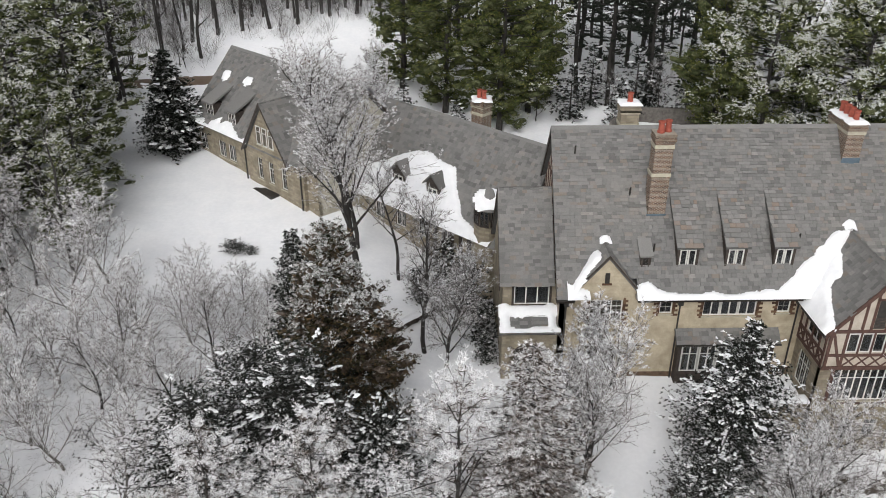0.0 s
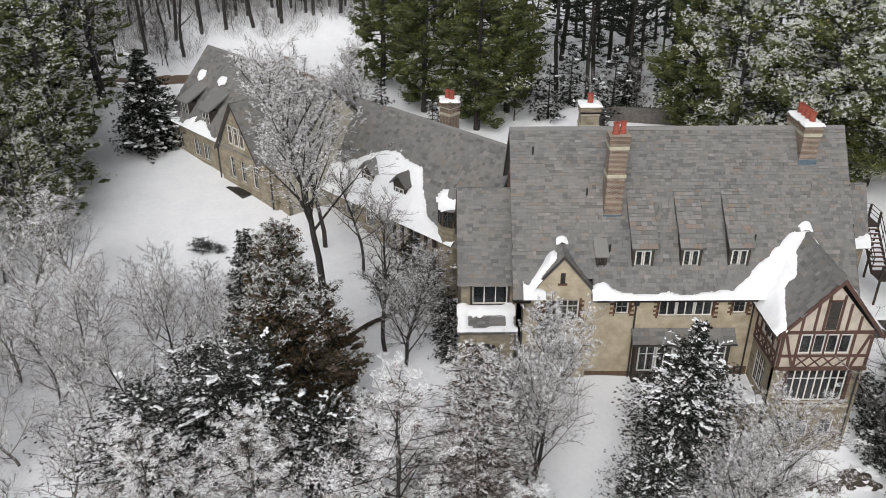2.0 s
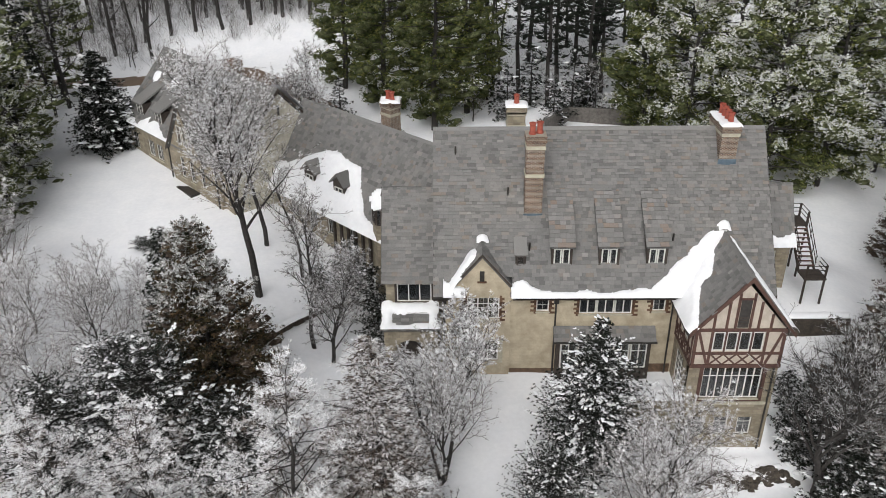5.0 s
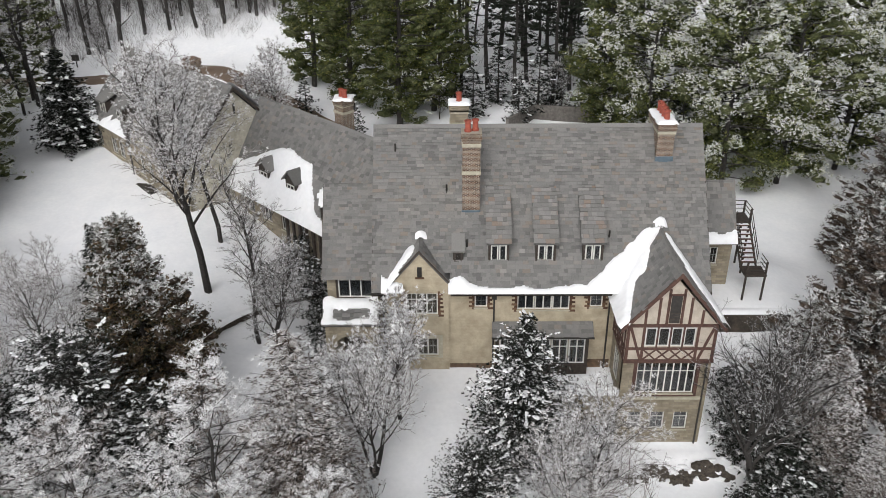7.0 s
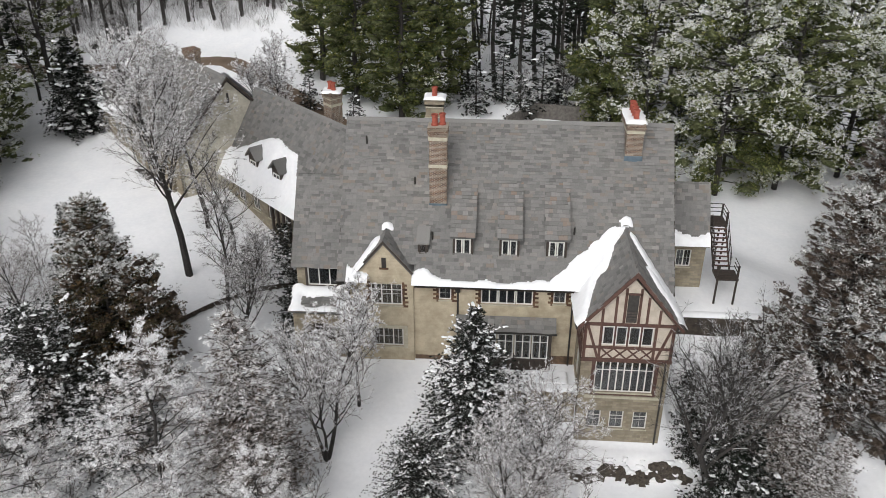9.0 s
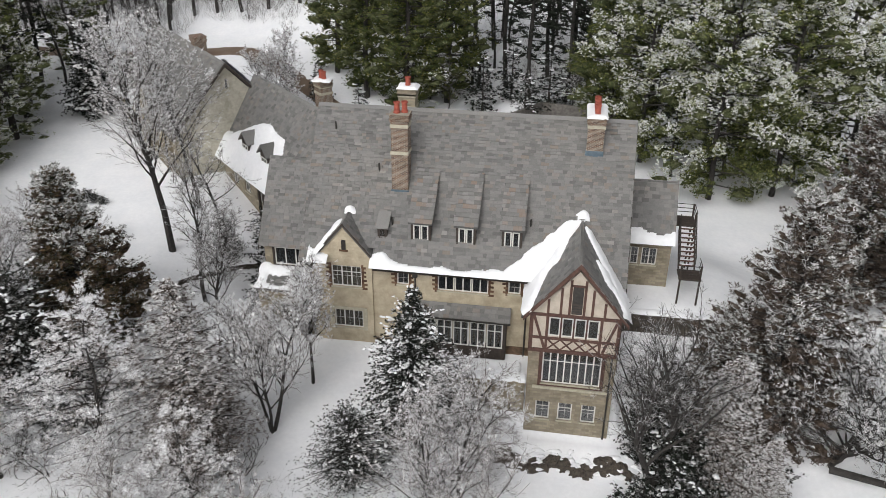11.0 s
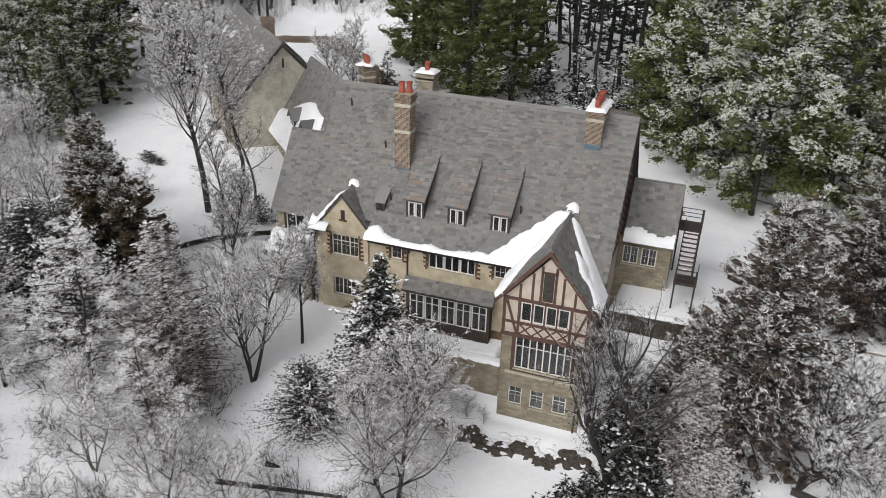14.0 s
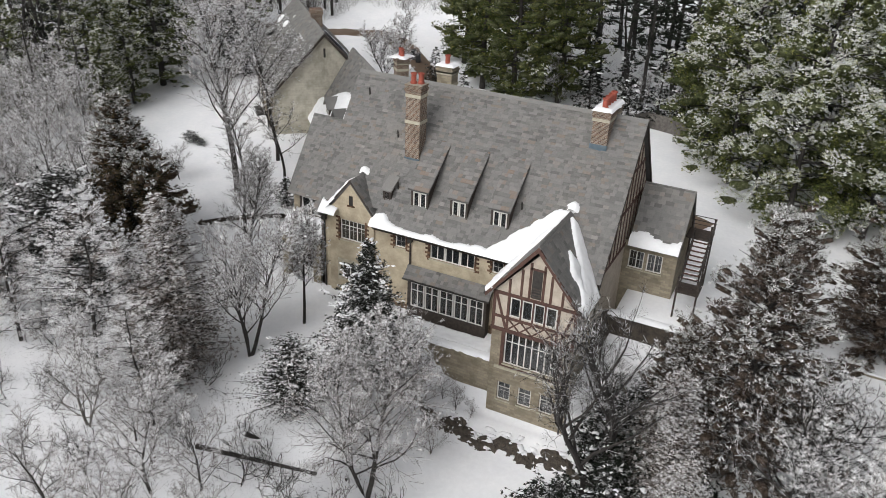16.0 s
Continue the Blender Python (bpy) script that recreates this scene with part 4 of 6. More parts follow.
# its own frame: x along the front, y to the back, z up from its floor
H1, RG, DP, LEN = 3.5, 9.6, 5.3, 19.6
m = Mesh()
wall(m, (0, 0, -1.2), X, LEN, H1 + 1.2, F0, [(0.9, 2.2, 2.1, 3.7), (4.2, 5.5, 2.1, 3.7), (5.9, 7.2, 2.1, 3.7)])
part("wall", m, STONE, lodge)
for a in (0.9, 4.2, 5.9):
    window(lodge, (a, 0, 0.9), X, F0, 1.3, 1.6, 2, bars=2)
part("wall", Mesh().box(0, LEN, 2 * DP - 0.35, 2 * DP, -1.2, H1), STONE, lodge)
for x in (0, LEN - 0.35):
    part("gable_wall", Mesh().prism([(x, 0.01, -1.2), (x, 2 * DP - 0.01, -1.2), (x, 2 * DP - 0.01, H1), (x, DP, RG - 0.35), (x, 0.01, H1)], (0.35, 0, 0)), GABLE, lodge)
part("vent_slit", Mesh().box(LEN, LEN + 0.03, DP - 0.1, DP + 0.1, 7.2, 8.1), GUTTER, lodge)
s1 = (RG - H1) / (DP + 0.4)
k1 = 1 / math.hypot(1, s1)
SLP = (RG - H1) / (s1 * k1)
roof(lodge, "roof", (-0.3, -0.4, H1), X, (0, k1, s1 * k1), LEN + 0.6, SLP, seed=61, lap=0.33, label="grey slate roof")
roof(lodge, "roof", (LEN + 0.3, 2 * DP + 0.4, H1), -X, (0, -k1, s1 * k1), LEN + 0.6, SLP, seed=62, lap=0.4)
part("bargeboard", Mesh().prism([(LEN + 0.3, -0.45, H1 - 0.3), (LEN + 0.3, -0.45, H1), (LEN + 0.3, DP, RG), (LEN + 0.3, 2 * DP + 0.45, H1), (LEN + 0.3, 2 * DP + 0.45, H1 - 0.3), (LEN + 0.3, DP, RG - 0.3)], (0.06, 0, 0)), DARKWOOD, lodge)
# stone gable in its front
GX, GW, GT = 12.9, 3.1, 8.0
m = Mesh()
wall(m, (GX - GW, -0.35, -1.2), X, 2 * GW + 2.2, H1 + 1.0, F0, [(1.5, 2.3, 2.0, 4.0), (3.2, 4.0, 2.0, 4.0), (5.1, 5.9, 2.0, 4.0)])
m.prism([(GX - GW, -0.35, H1 - 0.2), (GX + GW, -0.35, H1 - 0.2), (GX, -0.35, GT)], (0, 0.35, 0))
part("gable_bay", m, STONE, lodge, "buff stone gable with mullioned windows")
for a in (1.5, 3.2, 5.1):
    window(lodge, (GX - GW + a, -0.35, 0.8), X, F0, 0.8, 2.0, 1, 2, bars=1)
for a in (-1.25, -0.35, 0.55):
    window(lodge, (GX + a, -0.35, 4.1), X, F0, 0.7, 1.7, 1, 2, inset=-0.04, bars=0)
sg = (GT - H1 + 0.3) / (GW + 0.3)
kg = 1 / math.hypot(1, sg)
for s in (-1, 1):
    v = Vector((-s * kg, 0, sg * kg))
    L = (GW + 0.35) / kg
    o = Vector((GX + s * (GW + 0.35), -0.65, H1 - 0.3))
    if s < 0:
        roof(lodge, "bay_roof", o + Y * 5.0, -Y, v, 5.0, L, None, 63, [(5, 0), (5, L), (0, L), (4.3, 0)], lap=0.33)
    else:
        roof(lodge, "bay_roof", o, Y, v, 5.0, L, None, 64, [(0, 0), (0.7, 0), (5, L), (0, L)], lap=0.33)
    part("bargeboard", Mesh().prism([(GX + s * (GW + 0.4), -0.68, H1 - 0.55), (GX + s * (GW + 0.4), -0.68, H1 - 0.3), (GX, -0.68, GT + 0.1), (GX, -0.68, GT - 0.2)], (0, 0.08, 0)), DARKWOOD, lodge)
for k, a in enumerate((2.6, 6.4)):
    d = part("dormer", Mesh().box(a - 0.75, a + 0.75, 0.5, 2.6, 4.0, 5.6), DARKWOOD, lodge, "dark wooden dormer")
    part("dormer_roof", Mesh().prism([(a - 0.95, 0.2, 5.55), (a - 0.95, 0.2, 5.72), (a - 0.95, 3.4, 7.3), (a - 0.95, 3.4, 7.1)], (1.9, 0, 0)), SLATE_ONE, d)
    window(lodge, (a - 0.6, 0.5, 4.25), X, F0, 1.2, 1.2, 2, sill=False, inset=-0.04, name="dormer_window", bars=1)
stack = chimney(lodge, 11.4, 12.7, DP - 0.1, DP + 1.0, RG - 2.0, RG + 0.9, [], ())
part("ridge", Mesh().prism([(-0.3, DP - 0.2, RG - 0.12), (-0.3, DP, RG + 0.09), (-0.3, DP + 0.2, RG - 0.12)], (LEN + 0.6, 0, 0)), SLATE, lodge)
for x in (9.6, 17.9):
    part("downpipe", Mesh().tube((x, -0.45, -0.8), (x, -0.45, H1 - 0.1), 0.07, 0.07, 8), GUTTER, lodge)
part("cellar_hatch", Mesh().box(11.6, 14.4, -1.3, -0.4, -1.0, 0.12), GUTTER, lodge)
LM = pose(-22.65, 75.4, 6.0, 0, 0, LA)


def lodge_snow(name, o, u, v, du, dv, f, thick=0.25):
    r3 = LM.to_3x3()
    return snow_on(name, LM @ Vector(o), r3 @ Vector(u), r3 @ Vector(v), du, dv, f, thick, 0.2)


lv = Vector((0, k1, s1 * k1))
lodge_snow("lodge_snow", (-0.3, -0.4, H1), X, lv, 10.3, 2.6, lambda a, b: 0.8 - b + 0.5 * math.sin(a * 1.1 + 1) + (0.6 if 3.6 < a < 5.0 else 0))
lodge_snow("lodge_snow", (0.6, 2.6, H1 + 3.0 * s1), X, lv, 2.2, 2.2, lambda a, b: 0.6 - math.hypot(a - 1, b - 1))
lodge_snow("lodge_snow", (4.2, 2.8, H1 + 3.2 * s1), X, lv, 2.2, 1.6, lambda a, b: 0.5 - math.hypot((a - 1) * 0.7, b - 0.8))
lodge_snow("lodge_snow", (LEN + 0.3, 2 * DP + 0.4, H1), -X, Vector((0, -k1, s1 * k1)), 19, SLP, lambda a, b: 1.7 + 0.6 * math.sin(b * 1.3) - a if b > 0.3 else 0.5 - 0.1 * a)
lodge_snow("lodge_snow", (GX + GW + 0.35, -0.65, H1 - 0.3), Y, Vector((-kg, 0, sg * kg)), 4.5, 3.5, lambda a, b: 0.9 - abs(a - 1.6 - b) * 0.7 - 0.2 * b)

# ---- the low range that joins the lodge to the manor ----
MA = -45.0
link = thing("link_range", (-9.01, 66.49, 4.2), "low stone range with a slate roof half under snow", "house", turn=MA)
ML, MH, MR, MD = 21.5, 2.7, 9.85, 4.56
m = Mesh()
holes = [(a, a + 1.2, 1.9, 3.3) for a in (6.0, 8.6, 11.2, 13.8)]
wall(m, (4.0, 0.45, -1.0), X, ML - 4.0, MH + 1.0, F0, [(a - 4.0, b - 4.0, c, d) for a, b, c, d in holes])
part("wall", m, STONE, link)
for a, b, c, d in holes:
    window(link, (a, 0.45, c - 1.0), X, F0, 1.2, 1.4, 2, bars=1)
part("wall", Mesh().box(4.0, ML, 2 * MD - 0.75, 2 * MD - 0.4, -1.0, MH), STONE, link)
for k in range(6):
    part("post", Mesh().box(12.6 + k * 0.9, 12.8 + k * 0.9, -0.05, 0.15, -1.5, MH - 0.05), DARKWOOD, link)
sm = (MR - MH) / MD
km = 1 / math.hypot(1, sm)
MS = MD / km
roof(link, "roof", (3.5, 0, MH), X, (0, km, sm * km), ML - 3.5, MS, seed=71, lap=0.3, label="brown-grey slate roof")
roof(link, "roof", (ML, 2 * MD, MH), -X, (0, -km, sm * km), ML - 7.5, MS, seed=72, lap=0.4)
part("ridge", Mesh().prism([(7.5, MD - 0.2, MR - 0.1), (7.5, MD, MR + 0.09), (7.5, MD + 0.2, MR - 0.1)], (ML - 7.5, 0, 0)), SLATE, link)
for k, a in enumerate((8.6, 12.5)):
    y0 = 0.9
    d = part("dormer", Mesh().box(a - 0.7, a + 0.7, y0, y0 + 2.0, MH + 1.0, MH + 2.9), DARKWOOD, link, "small grey dormer")
    for s in (-1, 1):
        part("dormer_roof", Mesh().prism([(a + s * 0.95, y0 - 0.25, MH + 2.7), (a + s * 0.95, y0 - 0.25, MH + 2.82), (a, y0 - 0.25, MH + 3.75), (a, y0 - 0.25, MH + 3.6)], (0, 2.8, 0)), SLATE_ONE, d)
    part("dormer_gable", Mesh().prism([(a - 0.7, y0, MH + 2.8), (a + 0.7, y0, MH + 2.8), (a, y0, MH + 3.6)], (0, 0.1, 0)), DARKWOOD, d)
    window(link, (a - 0.5, y0, MH + 1.3), X, F0, 1.0, 1.2, 2, sill=False, inset=-0.05, name="dormer_window")
LM2 = pose(-9.01, 66.49, 4.2, 0, 0, MA)
r3 = LM2.to_3x3()
mv = Vector((0, km, sm * km))
snow_on("range_snow", LM2 @ Vector((3.6, -0.05, MH)), r3 @ X, r3 @ mv, 15.6, 6.4, lambda a, b: float(np.interp(a, (0, 1.2, 4, 6.6, 9.8, 10.8, 12, 15.4), (2.7, 2.6, 4.5, 5.2, 4.8, 3.0, 1.6, 0.4))) + 0.15 * math.sin(a * 1.3) - b, 0.3, 0.12)
snow_on("range_snow", LM2 @ Vector((ML, 2 * MD, MH)), r3 @ -X, r3 @ Vector((0, -km, sm * km)), 10.4, MS, lambda a, b: 0.35 - abs(b - MS + 0.3) * 1.2, 0.12, 0.25)
stackb = chimney(link, 11.2, 12.4, MD + 2.2, MD + 3.3, -0.8, 10.85, [(11.55, MD + 2.75), (12.05, MD + 2.75)], (9.6, 10.2))
cp = LM2 @ Vector((11.8, MD + 2.75, 10.85))
slab_snow("chimney_snow", cp.x - 0.75, cp.x + 0.75, cp.y - 0.75, cp.y + 0.75, cp.z - 0.02)

# octagonal turret between the range and the west wing
tur = thing("turret", (4.6, 54.0, 2.4), "small polygonal bay with dark windows under snow", "turret")
part("wall", Mesh().rings((0, 0, 0), [(1.1, -0.5), (1.1, 6.0), (1.15, 6.05)], 8), STONE, tur)
for k in range(8):
    a = k * math.pi / 4 + math.pi / 8
    c = Vector((math.cos(a), math.sin(a), 0))
    s = Vector((-c.y, c.x, 0))
    window(tur, c * 1.06 - s * 0.36 + Z * 6.1, s, c, 0.72, 1.35, 2, frame_mat=DARKWOOD, sill=False, inset=0)
part("roof", Mesh().rings((0, 0, 7.45), [(1.35, 0), (1.36, 0.1), (0.75, 0.75), (0.05, 1.5)], 8), SLATE_ONE, tur)
snow_on("turret_snow", (3.2, 52.85, 9.9), X, Vector((0, 0.8, 0.55)), 2.8, 1.9, lambda a, b: 1.1 - math.hypot(a - 1.4, b - 0.9), 0.3)

# ---- garden walls ----
def dry_wall(name, pts, h, w, label, seed=0, snow=True, rough=1.0):
    """A low wall of separate stones along a line, with snow on its top."""
    r = random.Random(seed)
    p0 = Vector((*pts[0], ground_z(*pts[0])))
    ob = thing(name, p0, label, "stone wall")
    ln = smooth_line(pts, 12)
    sh = [Mesh().rings((0, 0, 0), [(0.16, -0.1), (0.22, -0.04), (0.2, 0.06), (0.1, 0.11)], 6).data("stone", ROCK) for _ in range(4)]
    cap = Mesh()
    n = 0
    for i in range(len(ln) - 1):
        a, b = ln[i], ln[i + 1]
        k = max(1, int((b - a).length / 0.36))
        for j in range(k):
            q = a.lerp(b, (j + 0.5) / k)
            for lvl in range(max(1, int(h / 0.22))):
                if n < 290:
                    st = part("stone", sh[n % 4], ROCK, ob)
                    st.matrix_basis = pose(q.x - p0.x + r.uniform(-0.06, 0.06), q.y - p0.y + r.uniform(-0.06, 0.06), lumpy(q.x, q.y) - p0.z + 0.08 + lvl * 0.2, r.uniform(-15, 15), r.uniform(-15, 15), r.uniform(0, 360)) @ Matrix.Diagonal((r.uniform(1.0, rough), w / 0.36, 1.1 * r.uniform(1.0, rough), 1))
                    n += 1
    if snow:
        for i, q in enumerate(ln):
            d = (ln[min(i + 1, len(ln) - 1)] - ln[max(0, i - 1)]).normalized()
            s = Vector((-d.y, d.x, 0))
            for k in range(5):
                ww = (k - 2) / 2 * w * 0.62
                cap.v.append(tuple(q + s * ww + Z * (lumpy(q.x, q.y) + h + 0.1 - 0.05 * abs(k - 2) ** 1.6 + 0.06 * noise.noise(q * 1.7 + Z * k)) - p0))
        cap.f = [(i * 5 + k, i * 5 + k + 1, (i + 1) * 5 + k + 1, (i + 1) * 5 + k) for i in range(len(ln) - 1) for k in range(4)]
        part("snow_cap", cap, SNOW, ob, smooth=True)
    return ob


dry_wall("garden_wall", [(-4.0, 44.6), (-3.2, 45.9), (-1.6, 48.2), (0.6, 50.6), (3.2, 52.2)], 0.55, 0.6, "low curved dry-stone garden wall topped with snow", 1)
ledge = thing("rock_ledge", (26.5, 38.5, ground_z(26.5, 38.5)), "broken dark rock ledge half buried in snow", "rocks")
r = random.Random(8)
for k in range(5):
    rk = Mesh()
    n = 8
    for q, h in ((0.85, -0.5), (1.05, -0.1), (0.9, 0.25), (0.5, 0.45)):
        for i in range(n):
            w = q * r.uniform(0.6, 1.15)
            rk.v.append((w * math.cos(6.2832 * i / n), w * math.sin(6.2832 * i / n), h * r.uniform(0.7, 1.3)))
    rk.v.append((0, 0, 0.5))
    rk.f = [(a * n + i, a * n + (i + 1) % n, a * n + n + (i + 1) % n, a * n + n + i) for a in range(3) for i in range(n)] + [(3 * n + i, 3 * n + (i + 1) % n, 4 * n) for i in range(n)]
    rock = rk.data("rock", ROCK)
    for m in range(34):
        x = 20.6 + 11.4 * (m * 5 + k + r.random()) / 170
        y = 38.35 + 0.2 * math.sin(x * 1.7) + r.gauss(0, 0.13)
        if r.random() < 0.12:
            continue
        st = part("rock", rock, ROCK, ledge)
        g = r.uniform(0.2, 0.42)
        st.matrix_basis = pose(x - 26.5, y - 38.5, lumpy(x, y) - ground_z(26.5, 38.5) + r.uniform(-0.05, 0.15), r.uniform(-20, 20), r.uniform(-20, 20), r.uniform(-30, 30)) @ Matrix.Diagonal((g * r.uniform(0.7, 1.7), g * r.uniform(0.7, 1.1), g * r.uniform(1.0, 2.0), 1))
dry_wall("terrace_edge", [(14.0, 34.2), (15.0, 36.4), (16.2, 38.6)], 0.5, 0.5, "low dark stone terrace edge", 3)
rw = thing("retaining_wall", (21, 41, 0), "coursed stone retaining wall capped with snow", "stone wall")
part("wall", Mesh().box(-1.8, 3.4, -0.2, 0.25, -2.6, 1.85), STONE, rw)
slab_snow("wall_snow", 19.1, 24.45, 40.72, 41.35, 1.85, 0.2)
slab_snow("terrace_snow", 17.0, 23.9, 41.6, 43.0, 1.6, 0.25, "rounded snow bank on the terrace")
bw = thing("back_wall", (22.6, 86.5, ground_z(22.6, 86.5)), "grey garden wall behind the house, snow on top", "stone wall")
part("wall", Mesh().prism([(0, 0, -1), (9.5, -1.5, -1), (9.5, -1.2, -1), (0, 0.3, -1)], (0, 0, 2.6)).prism([(0, 0, -1), (-3.2, -4.6, -1), (-2.9, -4.8, -1), (0.3, 0, -1)], (0, 0, 2.6)), BARK_PALE, bw)
ew = thing("east_terrace_wall", (41.5, 52.4, 0), "long low stone terrace wall capped with snow", "stone wall")
part("wall", Mesh().slab((0, 0, -1.5), (16, -1.0, 0), (0.03, 0.4, 0), (0, 0, 3.5)), STONE, ew)
part("snow_cap", Mesh().slab((-0.05, -0.08, 2.0), (16.1, -1.0, 0), (0.03, 0.56, 0), (0, 0, 0.14)), SNOW, ew)
for k, (x, y, a) in enumerate(((46.3, 41.6, -15), (47.0, 36.0, -16), (44.5, 33.6, -10))):
    lg = thing("fallen_log", (x, y, ground_z(x, y) + 0.25), "dark fallen trunk lying in the snow", "log", "fallen logs", a)
    part("trunk", Mesh().tube((-4, 0, 0), (4.5, 0, 0.1), 0.24, 0.16, 8, True), BARK, lg)
for p, q in (((11.5, 26.3), (19.2, 27.9)), ((13.6, 28.4), (20.2, 29.6))):
    a, b = (Vector((*e, lumpy(*e) + 0.12)) for e in (p, q))
    lg = thing("fallen_log", a, "dark fallen trunk lying in the snow", "log", "fallen logs")
    part("trunk", Mesh().tube((0, 0, 0), b - a, 0.16, 0.09, 8, True), BARK, lg)
for k, (x, y) in enumerate(((-8.0, 88.6), (-7.0, 88.0))):
    b = thing("wheelie_bin", (x, y, lumpy(x, y) + 0.02), "black plastic wheeled bin beside the drive", "bin", "bins by the drive", 20 * k)
    part("body", Mesh().prism([(-0.28, -0.35, 0.1), (0.28, -0.35, 0.1), (0.28, 0.3, 0.1), (-0.28, 0.3, 0.1)], (0, 0, 0.2)).slab((-0.3, -0.36, 0.3), (0.6, 0, 0), (0, 0.7, 0), (0, 0, 0.85)), BIN, b)
    part("lid", Mesh().slab((-0.33, -0.4, 1.15), (0.66, 0, 0), (0, 0.8, 0.03), (0, 0, 0.08)), BIN, b)
    for s in (-1, 1):
        part("wheel", Mesh().tube((s * 0.27, 0.3, 0.12), (s * 0.34, 0.3, 0.12), 0.12, 0.12, 10, True), BIN, b)
dg = thing("sign_post", (-32.9, 96.8, ground_z(-32.9, 96.8)), "dark sign on a post beside the drive", "sign")
part("post", Mesh().tube((0, 0, -0.2), (0, 0, 1.6), 0.06, 0.05, 6, True), BARK, dg)
part("board", Mesh().box(-0.45, 0.45, -0.08, -0.02, 0.9, 1.6), GUTTER, dg)


# ---- trees ----
def needles(m, r, p, d, length, width, n=5, droop=0.25, fan=0.9):
    """One spray: blades joined at their root."""
    k = len(m.v)
    m.v.append(tuple(p))
    d = d.normalized()
    s = d.cross(Z)
    s = s.normalized() if s.length > 1e-3 else X
    up = s.cross(d)
    for i in range(n):
        a = (i / max(1, n - 1) - 0.5) * 2 * fan + r.uniform(-0.15, 0.15)
        e = d * math.cos(a) + s * math.sin(a) + up * r.uniform(-0.35, 0.35) - Z * droop
        l = length * r.uniform(0.65, 1.1)
        q = (s * math.cos(a) - d * math.sin(a) + up * r.uniform(-0.7, 0.7)) * width * 2
        j = len(m.v)
        m.v += [tuple(p + e * l * 0.55 + q), tuple(p + e * l)]
        m.f.append((k, j, j + 1))


def puff(m, r, p, size, width, n=24, flat=0.5, lean=None):
    """A tuft of needles standing out and up from one point, leaning one way."""
    k = len(m.v)
    m.v.append(tuple(p))
    for i in range(n):
        a, h = r.uniform(0, 6.2832), r.uniform(-0.35, 1.0)
        e = Vector((math.cos(a), math.sin(a), h * flat * 1.6))
        e = (e.normalized() + lean).normalized() if lean is not None else e.normalized()
        l = size * r.uniform(0.55, 1.1)
        s = e.cross(Vector((r.uniform(-1, 1), r.uniform(-1, 1), r.uniform(-1, 1)))).normalized() * width
        j = len(m.v)
        m.v += [tuple(p + e * l * 0.6 + s * 2), tuple(p + e * l)]
        m.f.append((k, j, j + 1))


def clump(m, r, p, sx, sz, along=None):
    """A ragged lump of snow on a bough, drawn out along it."""
    n = 7
    d = Vector((along.x, along.y, 0)).normalized() if along is not None and math.hypot(along.x, along.y) > 0.01 else X
    t = Vector((-d.y, d.x, 0))
    a0 = r.random() * 6
    pts = []
    lx, ly = r.uniform(0.8, 1.9), r.uniform(0.5, 0.95)
    for q, h in ((1.0, 0.0), (0.66, 0.65)):
        for i in range(n):
            a = a0 + 6.2832 * i / n
            w = sx * q * r.uniform(0.45, 1.35)
            pts.append(p + d * (w * lx * math.cos(a)) + t * (w * ly * math.sin(a)) + Z * (sz * h * r.uniform(0.5, 1.3) - 0.45 * sx * r.random() * (q == 1)))
    pts.append(p + Z * sz * r.uniform(0.7, 1.1))
    f = [(i, (i + 1) % n, n + (i + 1) % n, n + i) for i in range(n)] + [(n + i, n + (i + 1) % n, 2 * n) for i in range(n)]
    m.poly(*f, pts=pts)


def lump(m, r, c, out, across, long, wide_, tall):
    """An uneven mass of needles drawn out along a bough."""
    n, rows = 6, (-0.85, 0.0, 0.8)
    up = across.cross(out)
    o = Vector((r.uniform(0, 90), r.uniform(0, 90), r.uniform(0, 90)))
    k = len(m.v)
    for h in rows:
        w = math.sqrt(1 - h * h) + 0.12
        for i in range(n):
            a = 6.2832 * i / n
            e = Vector((h, w * math.cos(a), w * math.sin(a)))
            g = 1 + 0.75 * noise.noise(e * 1.6 + o) + r.uniform(-0.12, 0.12)
            m.v.append(tuple(c + out * (e.x * long * g) + across * (e.y * wide_ * g) + up * (e.z * tall * g)))
    for j in range(len(rows) - 1):
        m.f += [(k + j * n + i, k + j * n + (i + 1) % n, k + (j + 1) * n + (i + 1) % n, k + (j + 1) * n + i) for i in range(n)]
    m.f += [tuple(k + i for i in range(n))[::-1], tuple(k + (len(rows) - 1) * n + i for i in range(n))]


